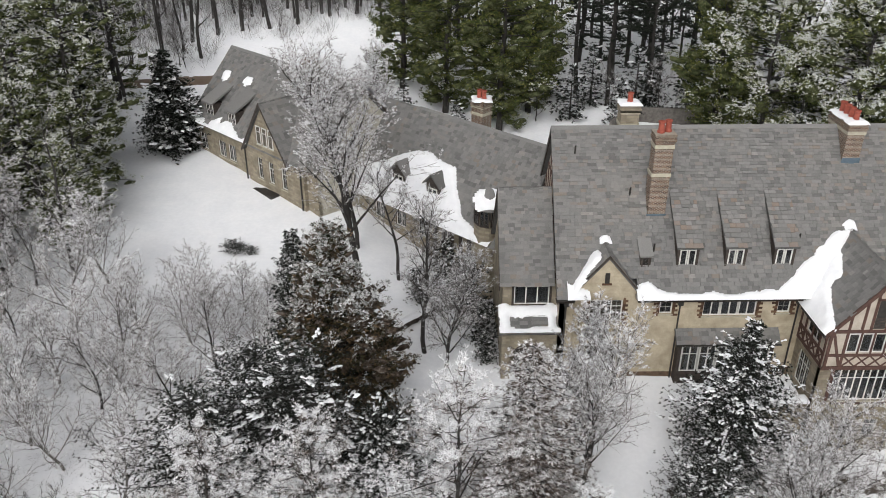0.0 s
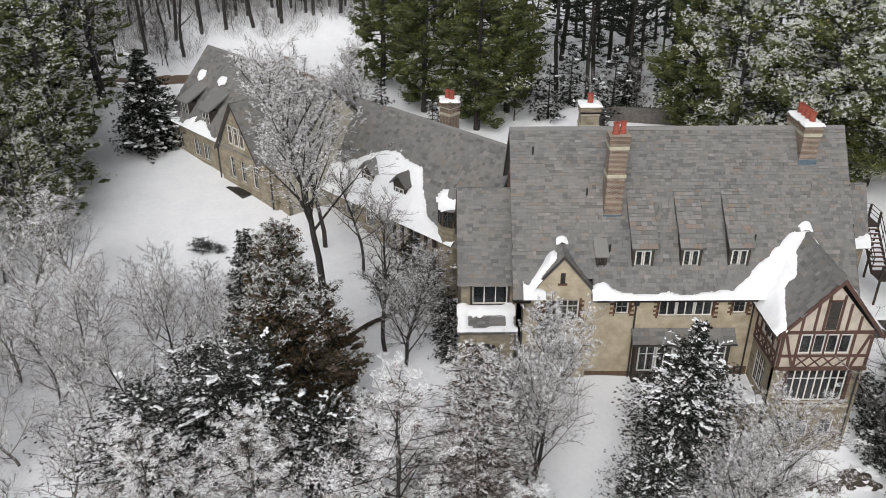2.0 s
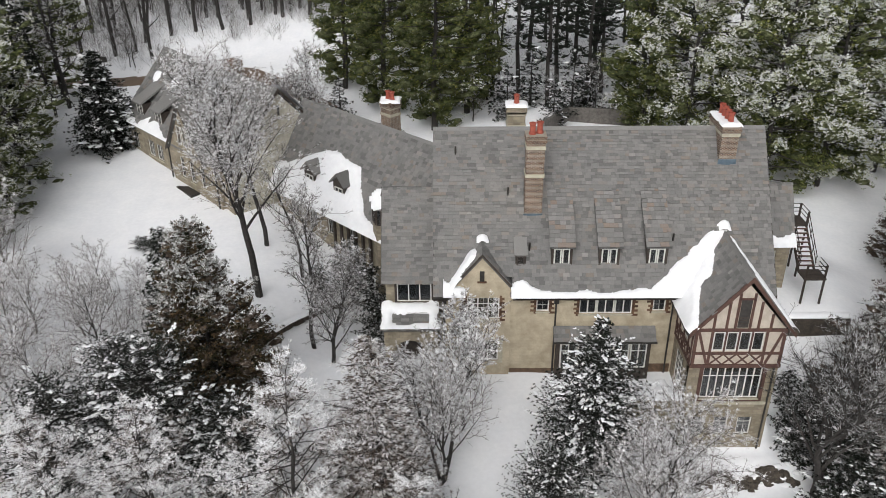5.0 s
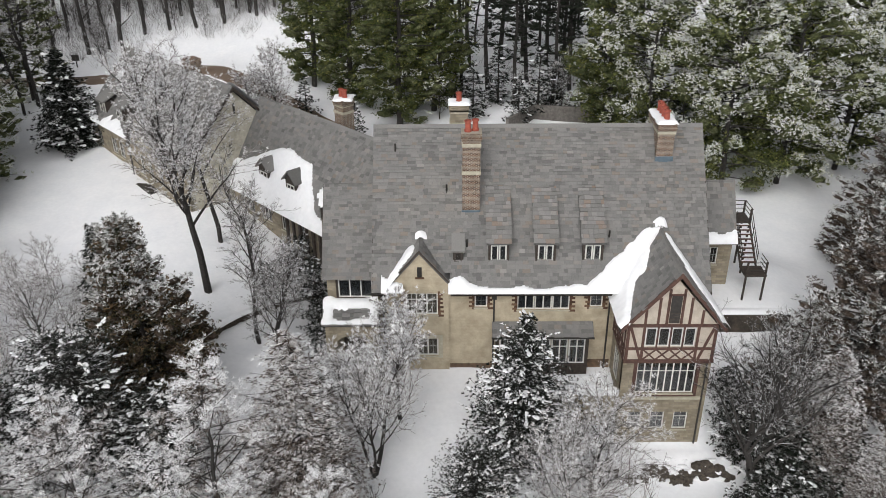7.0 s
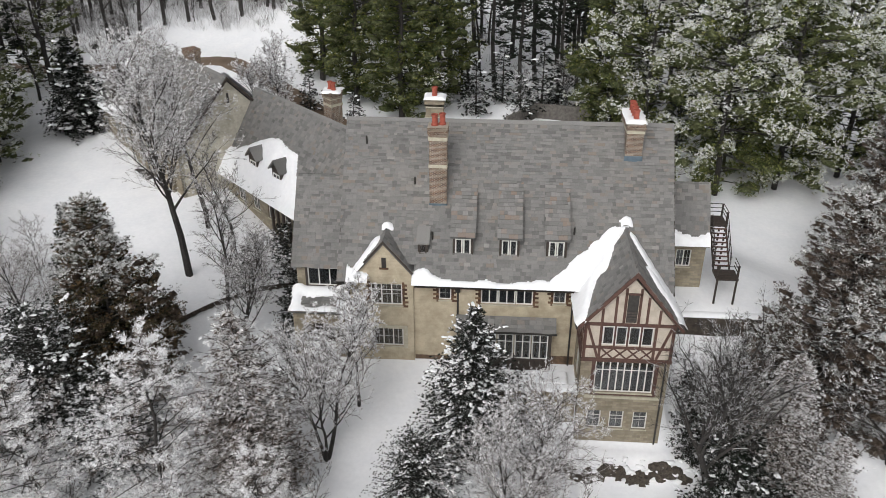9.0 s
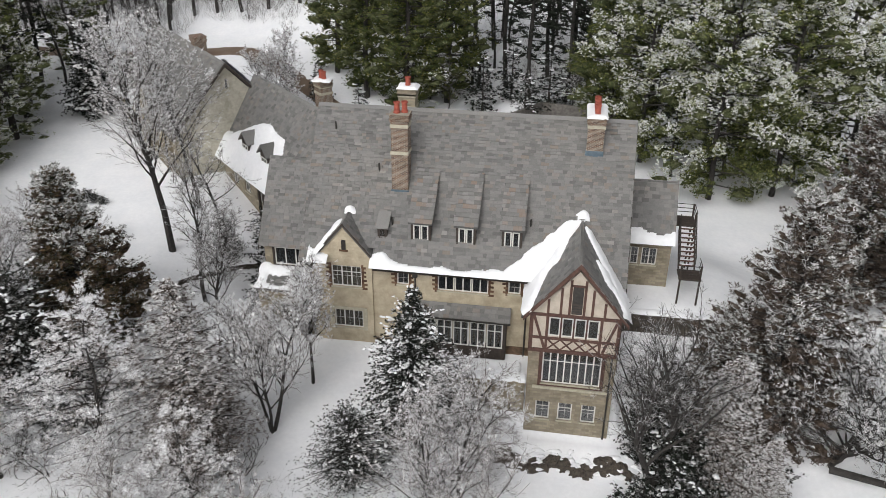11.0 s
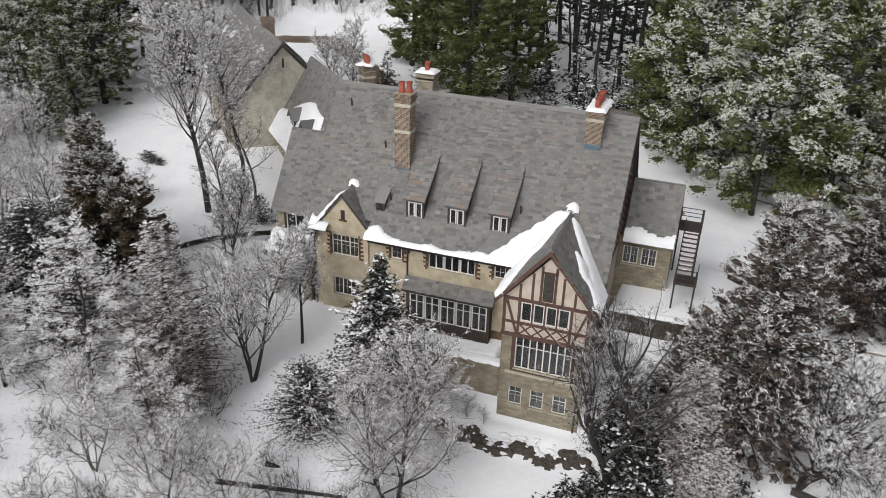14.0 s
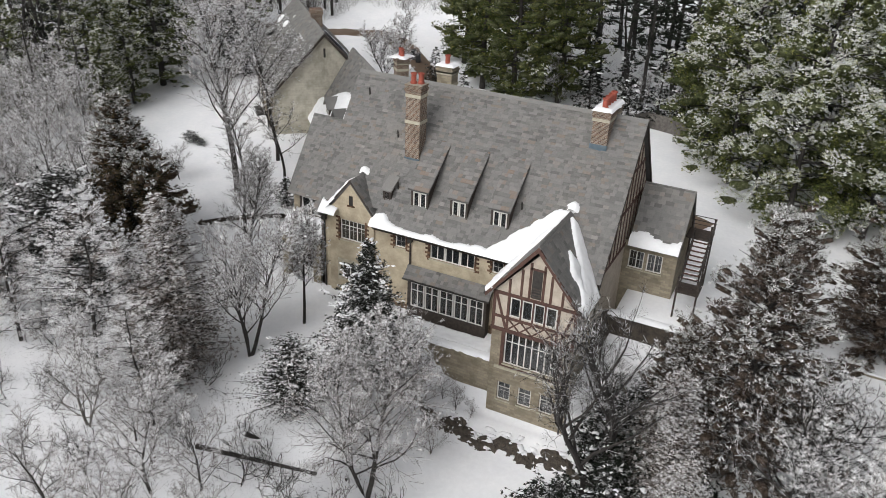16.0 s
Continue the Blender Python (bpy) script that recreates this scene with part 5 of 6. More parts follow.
def skeleton(seed, height, spread, limbs=10, sub=7, twigs=5, first=0.25, lean=(0, 0), rise=0.55, wig=0.35, sprays=2, blades=5, rr=0.16, stems=1, blade=0.008, reach=0.32, rime=0.0):
    """Limbs of a bare tree: wood, twigs and the rime on them, in its own frame."""
    r = random.Random(seed)
    wood, twig, white = Mesh(), Mesh(), Mesh()

    def run(p, d, length, rad, n, sides, m, tip=0.35, up=0.06):
        pts = [p]
        for k in range(n):
            d = (d + Vector((r.uniform(-1, 1), r.uniform(-1, 1), r.uniform(-1, 1))) * wig * 0.45 + Z * up).normalized()
            q = p + d * (length / n)
            m.tube(p, q, rad * (1 - (1 - tip) * k / n), rad * (1 - (1 - tip) * (k + 1) / n), sides)
            pts.append(q)
            p = q
        return pts, d

    def away(d, ang):
        s = d.cross(Vector((r.uniform(-1, 1), r.uniform(-1, 1), r.uniform(-1, 1)))).normalized()
        return (d * math.cos(ang) + s * math.sin(ang)).normalized()

    for stem in range(stems):
        g = stem * 6.2832 / max(1, stems) + 0.6
        off = 0.0 if stems == 1 else 0.3
        d0 = Vector((lean[0] + off * math.cos(g), lean[1] + off * math.sin(g), 1)).normalized()
        hh = height * (1 - 0.1 * stem)
        trunk, _ = run(Vector((0.15 * off * math.cos(g), 0.15 * off * math.sin(g), -0.3)), d0, hh * 0.88, rr * (1 if stem == 0 else 0.75), 9, 7, wood, 0.15, 0.03)
        n = limbs if stem == 0 else int(limbs * 0.8)
        for i in range(n):
            f = first + (0.98 - first) * (i + r.random() * 0.5) / n
            k = min(int(f * 9), 8)
            p = trunk[k].lerp(trunk[k + 1], f * 9 - k)
            a = i * 2.4 + r.uniform(-0.4, 0.4)
            ll = spread * (1.05 - 0.65 * max(0, f - 0.2)) * r.uniform(0.75, 1.15)
            d = Vector((math.cos(a), math.sin(a), rise + 0.9 * f * rise)).normalized()
            lp, ld = run(p, d, ll, rr * 0.4 * (1.1 - 0.6 * f), 5, 4, wood, 0.2)
            for j in range(sub):
                g2 = 0.18 + 0.82 * (j + r.random()) / sub
                k = min(int(g2 * 5), 4)
                q = lp[k].lerp(lp[k + 1], g2 * 5 - k)
                sd = away((lp[k + 1] - lp[k]).normalized(), r.uniform(0.5, 1.0))
                sp, sdir = run(q, sd, ll * r.uniform(0.3, 0.48), 0.022, 3, 3, twig, 0.5)
                for t in range(twigs):
                    h = (t + r.random()) / twigs
                    k = min(int(h * 3), 2)
                    tp = sp[k].lerp(sp[k + 1], h * 3 - k)
                    td = away((sp[k + 1] - sp[k]).normalized(), r.uniform(0.4, 0.95))
                    tl = ll * r.uniform(0.10, 0.22)
                    e = tp + td * tl
                    side = td.cross(Vector((r.uniform(-1, 1), r.uniform(-1, 1), r.uniform(-1, 1)))).normalized() * 0.013
                    twig.poly((0, 1, 2, 3), pts=[tp - side, tp + side, e + side * 0.6, e - side * 0.6])
                    for w in range(sprays):
                        needles(white if r.random() < rime else twig, r, tp.lerp(e, r.uniform(0.2, 0.95)), (td + Z * 0.3 + Vector((r.uniform(-1, 1), r.uniform(-1, 1), r.uniform(-1, 1))) * 0.5), reach * r.uniform(0.6, 1.2), blade, blades, 0.0, 0.8)
    return wood, twig, white


def bare_tree(name, label, at, seed, height, spread, wood_mat=BARK, twig_mat=BROWNTWIG, group="", turn=0, **k):
    w, t, f = skeleton(seed, height, spread, **k)
    ob = thing(name, (at[0], at[1], lumpy(*at)), label, "tree", group, turn)
    part("trunk", w, wood_mat, ob)
    part("crown", t, twig_mat, ob)
    if f.v:
        tagged(part("hoar_frost", f, FROST, ob, "white hoar frost on the twigs"), kind="stuff")
    return ob


def conifer_parts(seed, height, radius, start=0.04, tiers=22, per=9, step=0.42, shape=1.0, droop=0.25, size=0.42, width=0.06, snow=0.0, blades=5, tilt=0.1, ragged=0.25, snow_size=0.3, trunk_r=0.18, rime_from=2.0, rime=0.0, fill=0):
    r = random.Random(seed)
    wood, leaf, caps, frost = Mesh(), Mesh(), Mesh(), Mesh()
    bend = Vector((r.uniform(-0.03, 0.03), r.uniform(-0.03, 0.03), 1))
    for k in range(6):
        wood.tube(bend * (height * k / 6 - (0.3 if k == 0 else 0)), bend * (height * (k + 1) / 6), trunk_r * (1 - k / 6.3), trunk_r * (1 - (k + 1) / 6.3), 7)
    for i in range(tiers):
        f0 = start + (1 - start) * (i + 0.2) / tiers
        w = (1 - (f0 - start) / (1 - start)) ** shape
        low = min(1.0, 0.55 + 3 * (f0 - start))
        n = max(4, int(per * (0.45 + 0.55 * w)))
        for j in range(n):
            a = 6.2832 * (j + r.random() * 0.9) / n + i * 0.9
            lobes = 1 + 0.18 * math.sin(3 * a + seed) + 0.12 * math.sin(5 * a + 9 * f0 + seed)
            L = max(0.35, radius * w * low * lobes * r.uniform(1 - ragged, 1 + ragged))
            ff = f0 + r.uniform(-1.3, 1.3) / tiers
            p = bend * (height * min(max(ff, 0.01), 0.985))
            d = Vector((math.cos(a), math.sin(a), tilt + 0.35 * f0 + r.uniform(-0.15, 0.2)))
            end = p + d.normalized() * L - Z * droop * L * 0.5
            wood.tube(p, end, 0.02 + 0.006 * L, 0.008, 3)
            needles(leaf if r.random() > rime else frost, r, end - d * 0.15, d, size * 0.9, width, blades, droop)
            for q in range(fill):
                needles(leaf, r, p.lerp(end, r.uniform(0.25, 0.8)) + Z * r.uniform(-0.2, 0.1), d + Vector((r.uniform(-1, 1), r.uniform(-1, 1), r.uniform(-0.3, 0.3))), size * 1.7, width * 2.2, 3, droop)
            k = max(1, int(L / step))
            for q in range(k):
                t = (q + 0.7 + r.random() * 0.4) / (k + 0.3)
                c = p.lerp(end, min(1, t)) - Z * droop * L * 0.25 * t * t
                side = r.choice((-1, 1))
                dd = (d + Vector((-d.y, d.x, 0)) * side * r.uniform(0.2, 0.9) * (1.1 - 0.5 * t)).normalized()
                c = c + Vector((-d.y, d.x, 0)) * side * r.random() * 0.35 * L * (0.95 - 0.4 * t) + Z * r.uniform(-0.12, 0.12)
                white = r.random() < (soft(rime_from, rime_from + 0.3, ff) * 1.05 + rime) * (0.35 + 0.75 * t)
                needles(frost if white else leaf, r, c, dd, size * r.uniform(0.7, 1.25), width * (0.8 if white else 1), blades, droop)
                if t > 0.45:
                    needles(frost if white and r.random() < 0.7 else leaf, r, c, d + Z * 0.25, size * r.uniform(0.6, 1.1), width, blades, droop * 0.5)
                if snow and r.random() < snow * (0.4 + 0.6 * t):
                    for g in range(r.choice((1, 2, 4, 6))):
                        clump(caps, r, c + dd * (size * 0.3 + 0.11 * g) + Vector((r.gauss(0, 0.07), r.gauss(0, 0.07), 0.05 + r.gauss(0, 0.04))), snow_size * r.uniform(0.3, 1.1), snow_size * r.uniform(0.2, 0.45), dd)
    for k in range(5):
        needles(leaf, r, bend * (height * (0.96 + 0.01 * k)), Vector((r.uniform(-0.4, 0.4), r.uniform(-0.4, 0.4), 1)), size * 0.8, width * 0.8, 5, -0.1)
    return wood, leaf, caps, frost


def conifer(name, label, at, seed, needle, group="", category="tree", rime_mat=FROST, **k):
    w, l, c, f = conifer_parts(seed, **k)
    ob = thing(name, (at[0], at[1], lumpy(*at)), label, category, group)
    part("trunk", w, BARK, ob)
    part("crown", l, needle, ob)
    if f.v:
        tagged(part("rime", f, rime_mat, ob, "sprays white with rime"), kind="stuff")
    if c.v:
        tagged(part("snow_load", c, SNOW, ob, "lumps of snow on the boughs", smooth=True), kind="stuff")
    return ob


def pine(name, label, at, seed, needle, group="", height=24, radius=6.5, start=0.25, limbs=50, clusters=5, tufts=8, size=0.55, width=0.03, blades=10, wide=0.4, trunk_r=0.38, droop=0.05, frost=0.0, frost_mat=None, bulk=0.85, thick=0.4, clear=0.0, fill=2, inner=None, pads=None):
    """A tall pine: long limbs that carry drawn-out masses of needles, frosted above and dark beneath; dark inner sprays
    paint the crown's shade.
    """
    r = random.Random(seed)
    wood, leaf, rime, dark, mass = Mesh(), Mesh(), Mesh(), Mesh(), Mesh()
    pts = [Vector((0, 0, -0.4))]
    for k in range(8):
        q = pts[-1] + Vector((r.uniform(-0.25, 0.25), r.uniform(-0.25, 0.25), height / 8))
        wood.tube(pts[-1], q, trunk_r * (1 - k / 8.6), trunk_r * (1 - (k + 1) / 8.6), 7)
        pts.append(q)
    for i in range(limbs):
        f = start + (0.99 - start) * (i + r.random()) / limbs
        k = min(int(f * 8), 7)
        p = pts[k].lerp(pts[k + 1], f * 8 - k)
        g = (f - start) / (1 - start)
        prof = (0.6 + 0.4 * g / wide) if g < wide else (1 - ((g - wide) / (1 - wide)) ** 1.4 * 0.85)
        a = i * 2.399 + r.uniform(-0.5, 0.5)
        L = radius * prof * r.uniform(0.6, 1.12)
        d = Vector((math.cos(a), math.sin(a), 0.05 + 0.5 * g)).normalized()
        s = Vector((-math.sin(a), math.cos(a), 0))
        end = p + d * L - Z * droop * L * 2
        wood.tube(p, end, (0.035 + 0.012 * L) * min(1, trunk_r / 0.36), 0.012, 4)
        # shade inside the crown, put into colour: dark sprays near the trunk
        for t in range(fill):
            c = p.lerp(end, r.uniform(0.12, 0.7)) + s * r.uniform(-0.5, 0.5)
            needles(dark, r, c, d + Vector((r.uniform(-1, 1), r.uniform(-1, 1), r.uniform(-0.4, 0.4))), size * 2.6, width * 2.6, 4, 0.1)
        n = max(2, int(clusters * L / radius + 0.5))
        for t in range(n):
            u = 0.3 + 0.72 * (t + r.random()) / n
            w = (r.random() - 0.5) * 2 * (0.5 * L * (1.15 - u))
            c = p.lerp(end, u) + s * w + Z * r.uniform(-0.35, 0.35)
            out = (d + s * (w / L) * 1.2 + Z * r.uniform(-0.1, 0.25)).normalized()
            across = out.cross(Z).normalized()
            rad = bulk * r.uniform(0.7, 1.3) * (0.55 + 0.45 * prof)
            white = r.random() < frost * soft(clear - 0.15, clear + 0.05, g + 0.25 * (u - 0.6))
            level = r.choice((-1.6, -0.9, -0.2))
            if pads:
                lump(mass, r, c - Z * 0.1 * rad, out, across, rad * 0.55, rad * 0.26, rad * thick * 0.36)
            for q in range(tufts):
                if pads:
                    e = Vector((r.gauss(0.25, 1), r.gauss(0, 1), r.gauss(0.15, 1))).normalized() * r.uniform(0.75, 1.1)
                    o = out * e.x * 0.95 + across * e.y * 0.5 + Z * e.z * thick
                else:
                    o = out * r.gauss(0.1, 0.55) + across * r.gauss(0, 0.3) + Z * r.gauss(0, thick * 0.6)
                m = rime if white and o.z / thick + 0.25 * r.gauss(0, 1) > level else leaf
                puff(m, r, c + o * rad, size * r.uniform(0.7, 1.2), width, blades, 0.6, out * 0.45 + Z * 0.3)
    ob = thing(name, (at[0], at[1], lumpy(*at)), label, "tree", group)
    part("trunk", wood, BARK, ob)
    part("crown", leaf, needle, ob)
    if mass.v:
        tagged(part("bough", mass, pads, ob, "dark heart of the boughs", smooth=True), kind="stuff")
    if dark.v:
        tagged(part("inner_bough", dark, inner or DARKPINE, ob, "dark needles close to the trunk that stand in for inner shade"), kind="stuff")
    if rime.v:
        tagged(part("frost", rime, frost_mat or PINEFROST, ob, "needles white with frost"), kind="stuff")
    return ob


def again(ob, at, scale=1.0, turn=0.0, tall=1.0):
    """The same tree once more at another place, turned and scaled."""
    return copy_thing(ob, pose(at[0], at[1], lumpy(*at), 0, 0, turn) @ Matrix.Diagonal((scale, scale, scale * tall, 1)))


# bare and frosted trees by the house
bare_tree("frosted_tree", "tall forked tree white with hoar frost", (-4.9, 50.4), 11, 19.0, 6.0, BARK, BROWNTWIG, limbs=26, sub=10, twigs=7, sprays=5, blades=5, first=0.34, lean=(-0.03, -0.02), rise=1.0, rr=0.3, rime=0.8, blade=0.01, reach=0.2)
bare_tree("frosted_tree", "tall tree with white hoar frost on every twig", (-5.6, 57.2), 12, 17.0, 5.0, BARK, BROWNTWIG, limbs=22, sub=9, twigs=7, sprays=4, first=0.42, rise=0.9, rr=0.2, rime=0.85, blade=0.011, reach=0.22)
bare_tree("frosted_tree", "small frosted tree behind the lodge", (-5.0, 78.5), 25, 9.0, 4.0, BARK, BROWNTWIG, limbs=18, sub=8, twigs=6, sprays=3, first=0.15, rise=0.9, rr=0.14, rime=0.75, blade=0.016, reach=0.26, stems=2)
bare_tree("bare_tree", "thin bare grey tree standing in snow", (-2.2, 53.8), 13, 11.5, 3.4, BARK, TWIG, limbs=12, sub=7, twigs=5, sprays=2, first=0.35, rr=0.15, rime=0.2)
bare_tree("bare_tree", "tall narrow bare tree near the porch", (-0.2, 45.7), 14, 13.0, 3.0, BARK, TWIG, limbs=18, sub=8, twigs=5, sprays=2, first=0.25, rr=0.17, rime=0.2, rise=0.9)
bare_tree("bare_tree", "bushy bare tree with fine upswept twigs", (1.2, 44.6), 15, 9.6, 3.2, BARK, TWIG, limbs=24, sub=8, twigs=6, sprays=3, blades=4, first=0.15, rise=1.2, rr=0.15, rime=0.3)
bare_tree("frosted_tree", "slender open-crowned tree with frosted twigs", (8.8, 34.8), 16, 11.2, 4.6, BARK, BROWNTWIG, stems=3, limbs=17, sub=9, twigs=6, sprays=4, blades=4, first=0.3, rise=1.0, rr=0.15, lean=(0.04, 0.06), rime=0.8, blade=0.009, reach=0.22)
bare_tree("frosted_tree", "young tree white with frost by the gable", (10.1, 39.4), 17, 9.2, 2.8, BARK, BROWNTWIG, limbs=18, sub=9, twigs=7, sprays=5, first=0.38, rise=0.9, rr=0.13, rime=0.75, blade=0.009, reach=0.2)
bare_tree("frosted_tree", "rounded tree thick with white frost", (21.0, 30.4), 18, 12.4, 5.4, BARK, BROWNTWIG, limbs=22, sub=10, twigs=8, sprays=4, blades=4, first=0.2, rise=0.8, rr=0.18, stems=2, rime=0.7, blade=0.008, reach=0.22)
bare_tree("bare_tree", "large dark bare tree beside the wing", (32.8, 37.4), 19, 15.0, 6.2, BARK, DARKTWIG, limbs=16, sub=8, twigs=6, sprays=2, blades=3, blade=0.009, reach=0.5, first=0.22, rise=1.1, rr=0.36, stems=2, wig=0.6, rime=0.18)
bare_tree("frosted_tree", "spreading tree with frosted crooked boughs", (43.8, 38.6), 20, 9.5, 5.2, BARK, DARKTWIG, limbs=16, sub=8, twigs=6, first=0.12, rr=0.22, stems=3, wig=0.7, sprays=3, rime=0.55, blade=0.014)
BT = bare_tree("frosted_tree", "low bushy tree white with frost", (-19.5, 42.0), 21, 7.4, 3.6, BARK_PALE, BROWNTWIG, "frosted thicket", limbs=12, sub=7, twigs=6, first=0.1, rise=0.9, rr=0.10, stems=2, sprays=3, blades=4, blade=0.0095, reach=0.23, rime=0.85)
BT2 = bare_tree("frosted_tree", "low bushy tree white with frost", (-24.5, 47.0), 22, 8.6, 4.0, BARK_PALE, BROWNTWIG, "frosted thicket", limbs=17, sub=8, twigs=5, first=0.12, rise=0.8, rr=0.11, sprays=4, blades=4, blade=0.0095, reach=0.23, rime=0.8)
BT3 = bare_tree("frosted_tree", "thicket tree with thin frost on grey twigs", (-14.5, 36.5), 23, 7.0, 3.6, BARK, BROWNTWIG, "frosted thicket", limbs=13, sub=7, twigs=6, first=0.08, rise=0.9, rr=0.10, sprays=4, blades=4, blade=0.008, reach=0.23, rime=0.55)
r = random.Random(31)
kept = [(-19.5, 42.0), (-24.5, 47.0), (-14.5, 36.5)]


def thicket(n, x0, x1, y0, y1, gap, sizes, choose, skip=None):
    got = tries = 0
    while got < n and tries < 3000:
        tries += 1
        x, y = r.uniform(x0, x1), r.uniform(y0, y1)
        if any((x - a) ** 2 + (y - b) ** 2 < gap * gap for a, b in kept) or (skip and skip(x, y)):
            continue
        kept.append((x, y))
        got += 1
        again(r.choice(choose), (x, y), r.uniform(*sizes), r.uniform(0, 360))


thicket(36, -40, -12, 28, 54, 2.6, (0.7, 1.1), (BT, BT2, BT3), lambda x, y: y > 47.5 - 0.75 * (x + 16) or x > -13 and y > 40)
thicket(8, -17, -9.5, 40, 49, 2.3, (0.4, 0.65), (BT, BT3))
thicket(7, -14, 18, 16, 26, 3.6, (0.8, 1.1), (BT, BT2, BT3))
thicket(7, 24, 50, 14, 27, 4.0, (0.8, 1.1), (BT, BT2, BT3))
thicket(6, 47, 62, 28, 46, 4.0, (0.8, 1.2), (BT2, BT3))

# low dark brush that pokes through the snow on the slope
BR = bare_tree("shrub", "tangled dark bare shrub in the snow", (6.0, 22.0), 24, 2.4, 1.9, BARK, DARKTWIG, "bare brush", limbs=7, sub=3, twigs=3, sprays=1, blades=3, blade=0.006, reach=0.3, first=0.05, rise=0.6, rr=0.05, stems=2, wig=0.8)
kept += [(2.0, 27.2), (-4.6, 27.2), (7.8, 27.6), (-10.5, 27.5), (21.0, 30.6), (9.7, 33.6)]
thicket(5, -14, 20, 15, 28, 2.3, (0.5, 0.9), (BT3,))
thicket(85, -14, 23, 15, 31, 1.0, (0.5, 1.2), (BR,))
thicket(10, 24, 50, 14, 30, 2.5, (0.6, 1.2), (BR,))
thicket(12, -34, -14, 26, 40, 2.2, (0.6, 1.2), (BR,))

# conifers by the house
pine("cedar", "broad cedar turning rusty inside, frosted top", (-4.5, 38.7), 31, CEDAR, "", 13.4, 4.3, 0.03, 150, 5, 34, 0.19, 0.026, 5, wide=0.22, frost=0.85, frost_mat=DUSTED, clear=0.6, bulk=0.85, thick=0.55, fill=2, pads=RUSTPAD, trunk_r=0.2, inner=CEDAR)
conifer("cedar", "slim dark green cedar dusted with frost", (-7.2, 40.4), 32, YEW, rime_mat=DUSTED, height=11.4, radius=2.5, tiers=40, per=18, step=0.17, shape=0.65, size=0.2, width=0.02, blades=5, ragged=0.4, rime=0.08, fill=2)
SPR = conifer("spruce", "dark spruce loaded with lumps of snow", (17.7, 36.0), 33, YEW, rime_mat=DUSTED, height=10.3, radius=3.9, tiers=40, per=20, step=0.18, shape=0.85, droop=0.15, size=0.19, width=0.02, blades=5, snow=0.13, snow_size=0.12, ragged=0.4, rime=0.12, fill=2)
YW = conifer("yew", "dark spreading yew loaded with snow", (-7.0, 33.6), 34, YEW, rime_mat=DUSTED, height=8.4, radius=4.8, tiers=26, per=17, step=0.22, shape=0.5, droop=0.1, size=0.18, width=0.02, blades=5, snow=0.085, snow_size=0.15, ragged=0.5, rime=0.16, fill=2)
YS = conifer("yew", "small dark yew bush dusted with snow", (3.0, 51.6), 39, YEW, "small yews", height=3.6, radius=2.0, tiers=11, per=9, step=0.25, shape=0.5, droop=0.2, size=0.24, width=0.028, blades=5, snow=0.1, snow_size=0.13, ragged=0.45, trunk_r=0.08, fill=1)
for x, y, s, a in ((-11.8, 32.0, 0.85, 80), (-2.6, 32.4, 0.8, 200), (14.8, 31.6, 0.6, 140), (-9.8, 36.6, 0.75, 300)):
    again(YW, (x, y), s, a)
conifer("spruce", "dense dark spruce with snow by the lodge", (-24.4, 74.6), 45, YEW, height=9.6, radius=4.0, tiers=26, per=17, step=0.3, shape=0.8, droop=0.3, size=0.36, width=0.045, blades=5, snow=0.09, snow_size=0.24, ragged=0.25, fill=3)
RM = pine("fir", "bushy conifer pale with thick rime", (1.4, 28.0), 35, RUSTRIME, "rimed firs", 13.4, 4.6, 0.08, 62, 8, 22, 0.22, 0.011, 8, 0.35, 0.18, 0.0, 0.9, FROST, 0.62, 0.5, fill=2, inner=DARKRUST)
for x, y, s, a in ((-4.6, 27.2, 0.8, 70), (7.8, 26.6, 0.7, 160), (-10.5, 27.5, 0.75, 250)):
    again(RM, (x, y), s, a)
RC = conifer("cypress", "rusty conifer with rime on its sprays", (5.4, 31.4), 36, RUSTRIME, height=12.8, radius=3.9, tiers=38, per=20, step=0.21, shape=0.6, droop=0.3, size=0.27, width=0.018, blades=5, ragged=0.35, rime_from=0.45, rime=0.16, fill=3)
CY = pine("cypress", "large dark rusty conifer dusted with rime", (40.2, 42.2), 37, DARKRUST, "", 17.2, 6.2, 0.04, 190, 4, 30, 0.24, 0.026, 5, wide=0.1, frost=0.75, frost_mat=DUSTED, clear=0.35, bulk=1.0, thick=0.5, fill=3, pads=RUSTPAD, trunk_r=0.26, inner=DARKRUST)
for x, y, s, a in ((36.8, 41.0, 0.6, 90), (48.8, 56.0, 0.9, 200)):
    again(CY, (x, y), s, a)
for x, y, s, a in ((34.2, 39.8, 0.55, 20),):
    again(SPR, (x, y), s, a)
for x, y, s, a in ((-0.6, 51.8, 0.7, 110), (1.4, 55.2, 0.9, 60), (30.9, 33.2, 1.0, 90), (4.2, 49.8, 0.6, 200), (3.9, 47.6, 0.8, 15), (4.0, 45.6, 0.55, 75)):
    again(YS, (x, y), s, a)
for x, y, s, a in ((-15.2, 55.8, 0.5, 30), (-14.6, 55.9, 0.36, 140), (-13.7, 55.6, 0.3, 250)):
    again(YS, (x, y), s, a, 0.6)

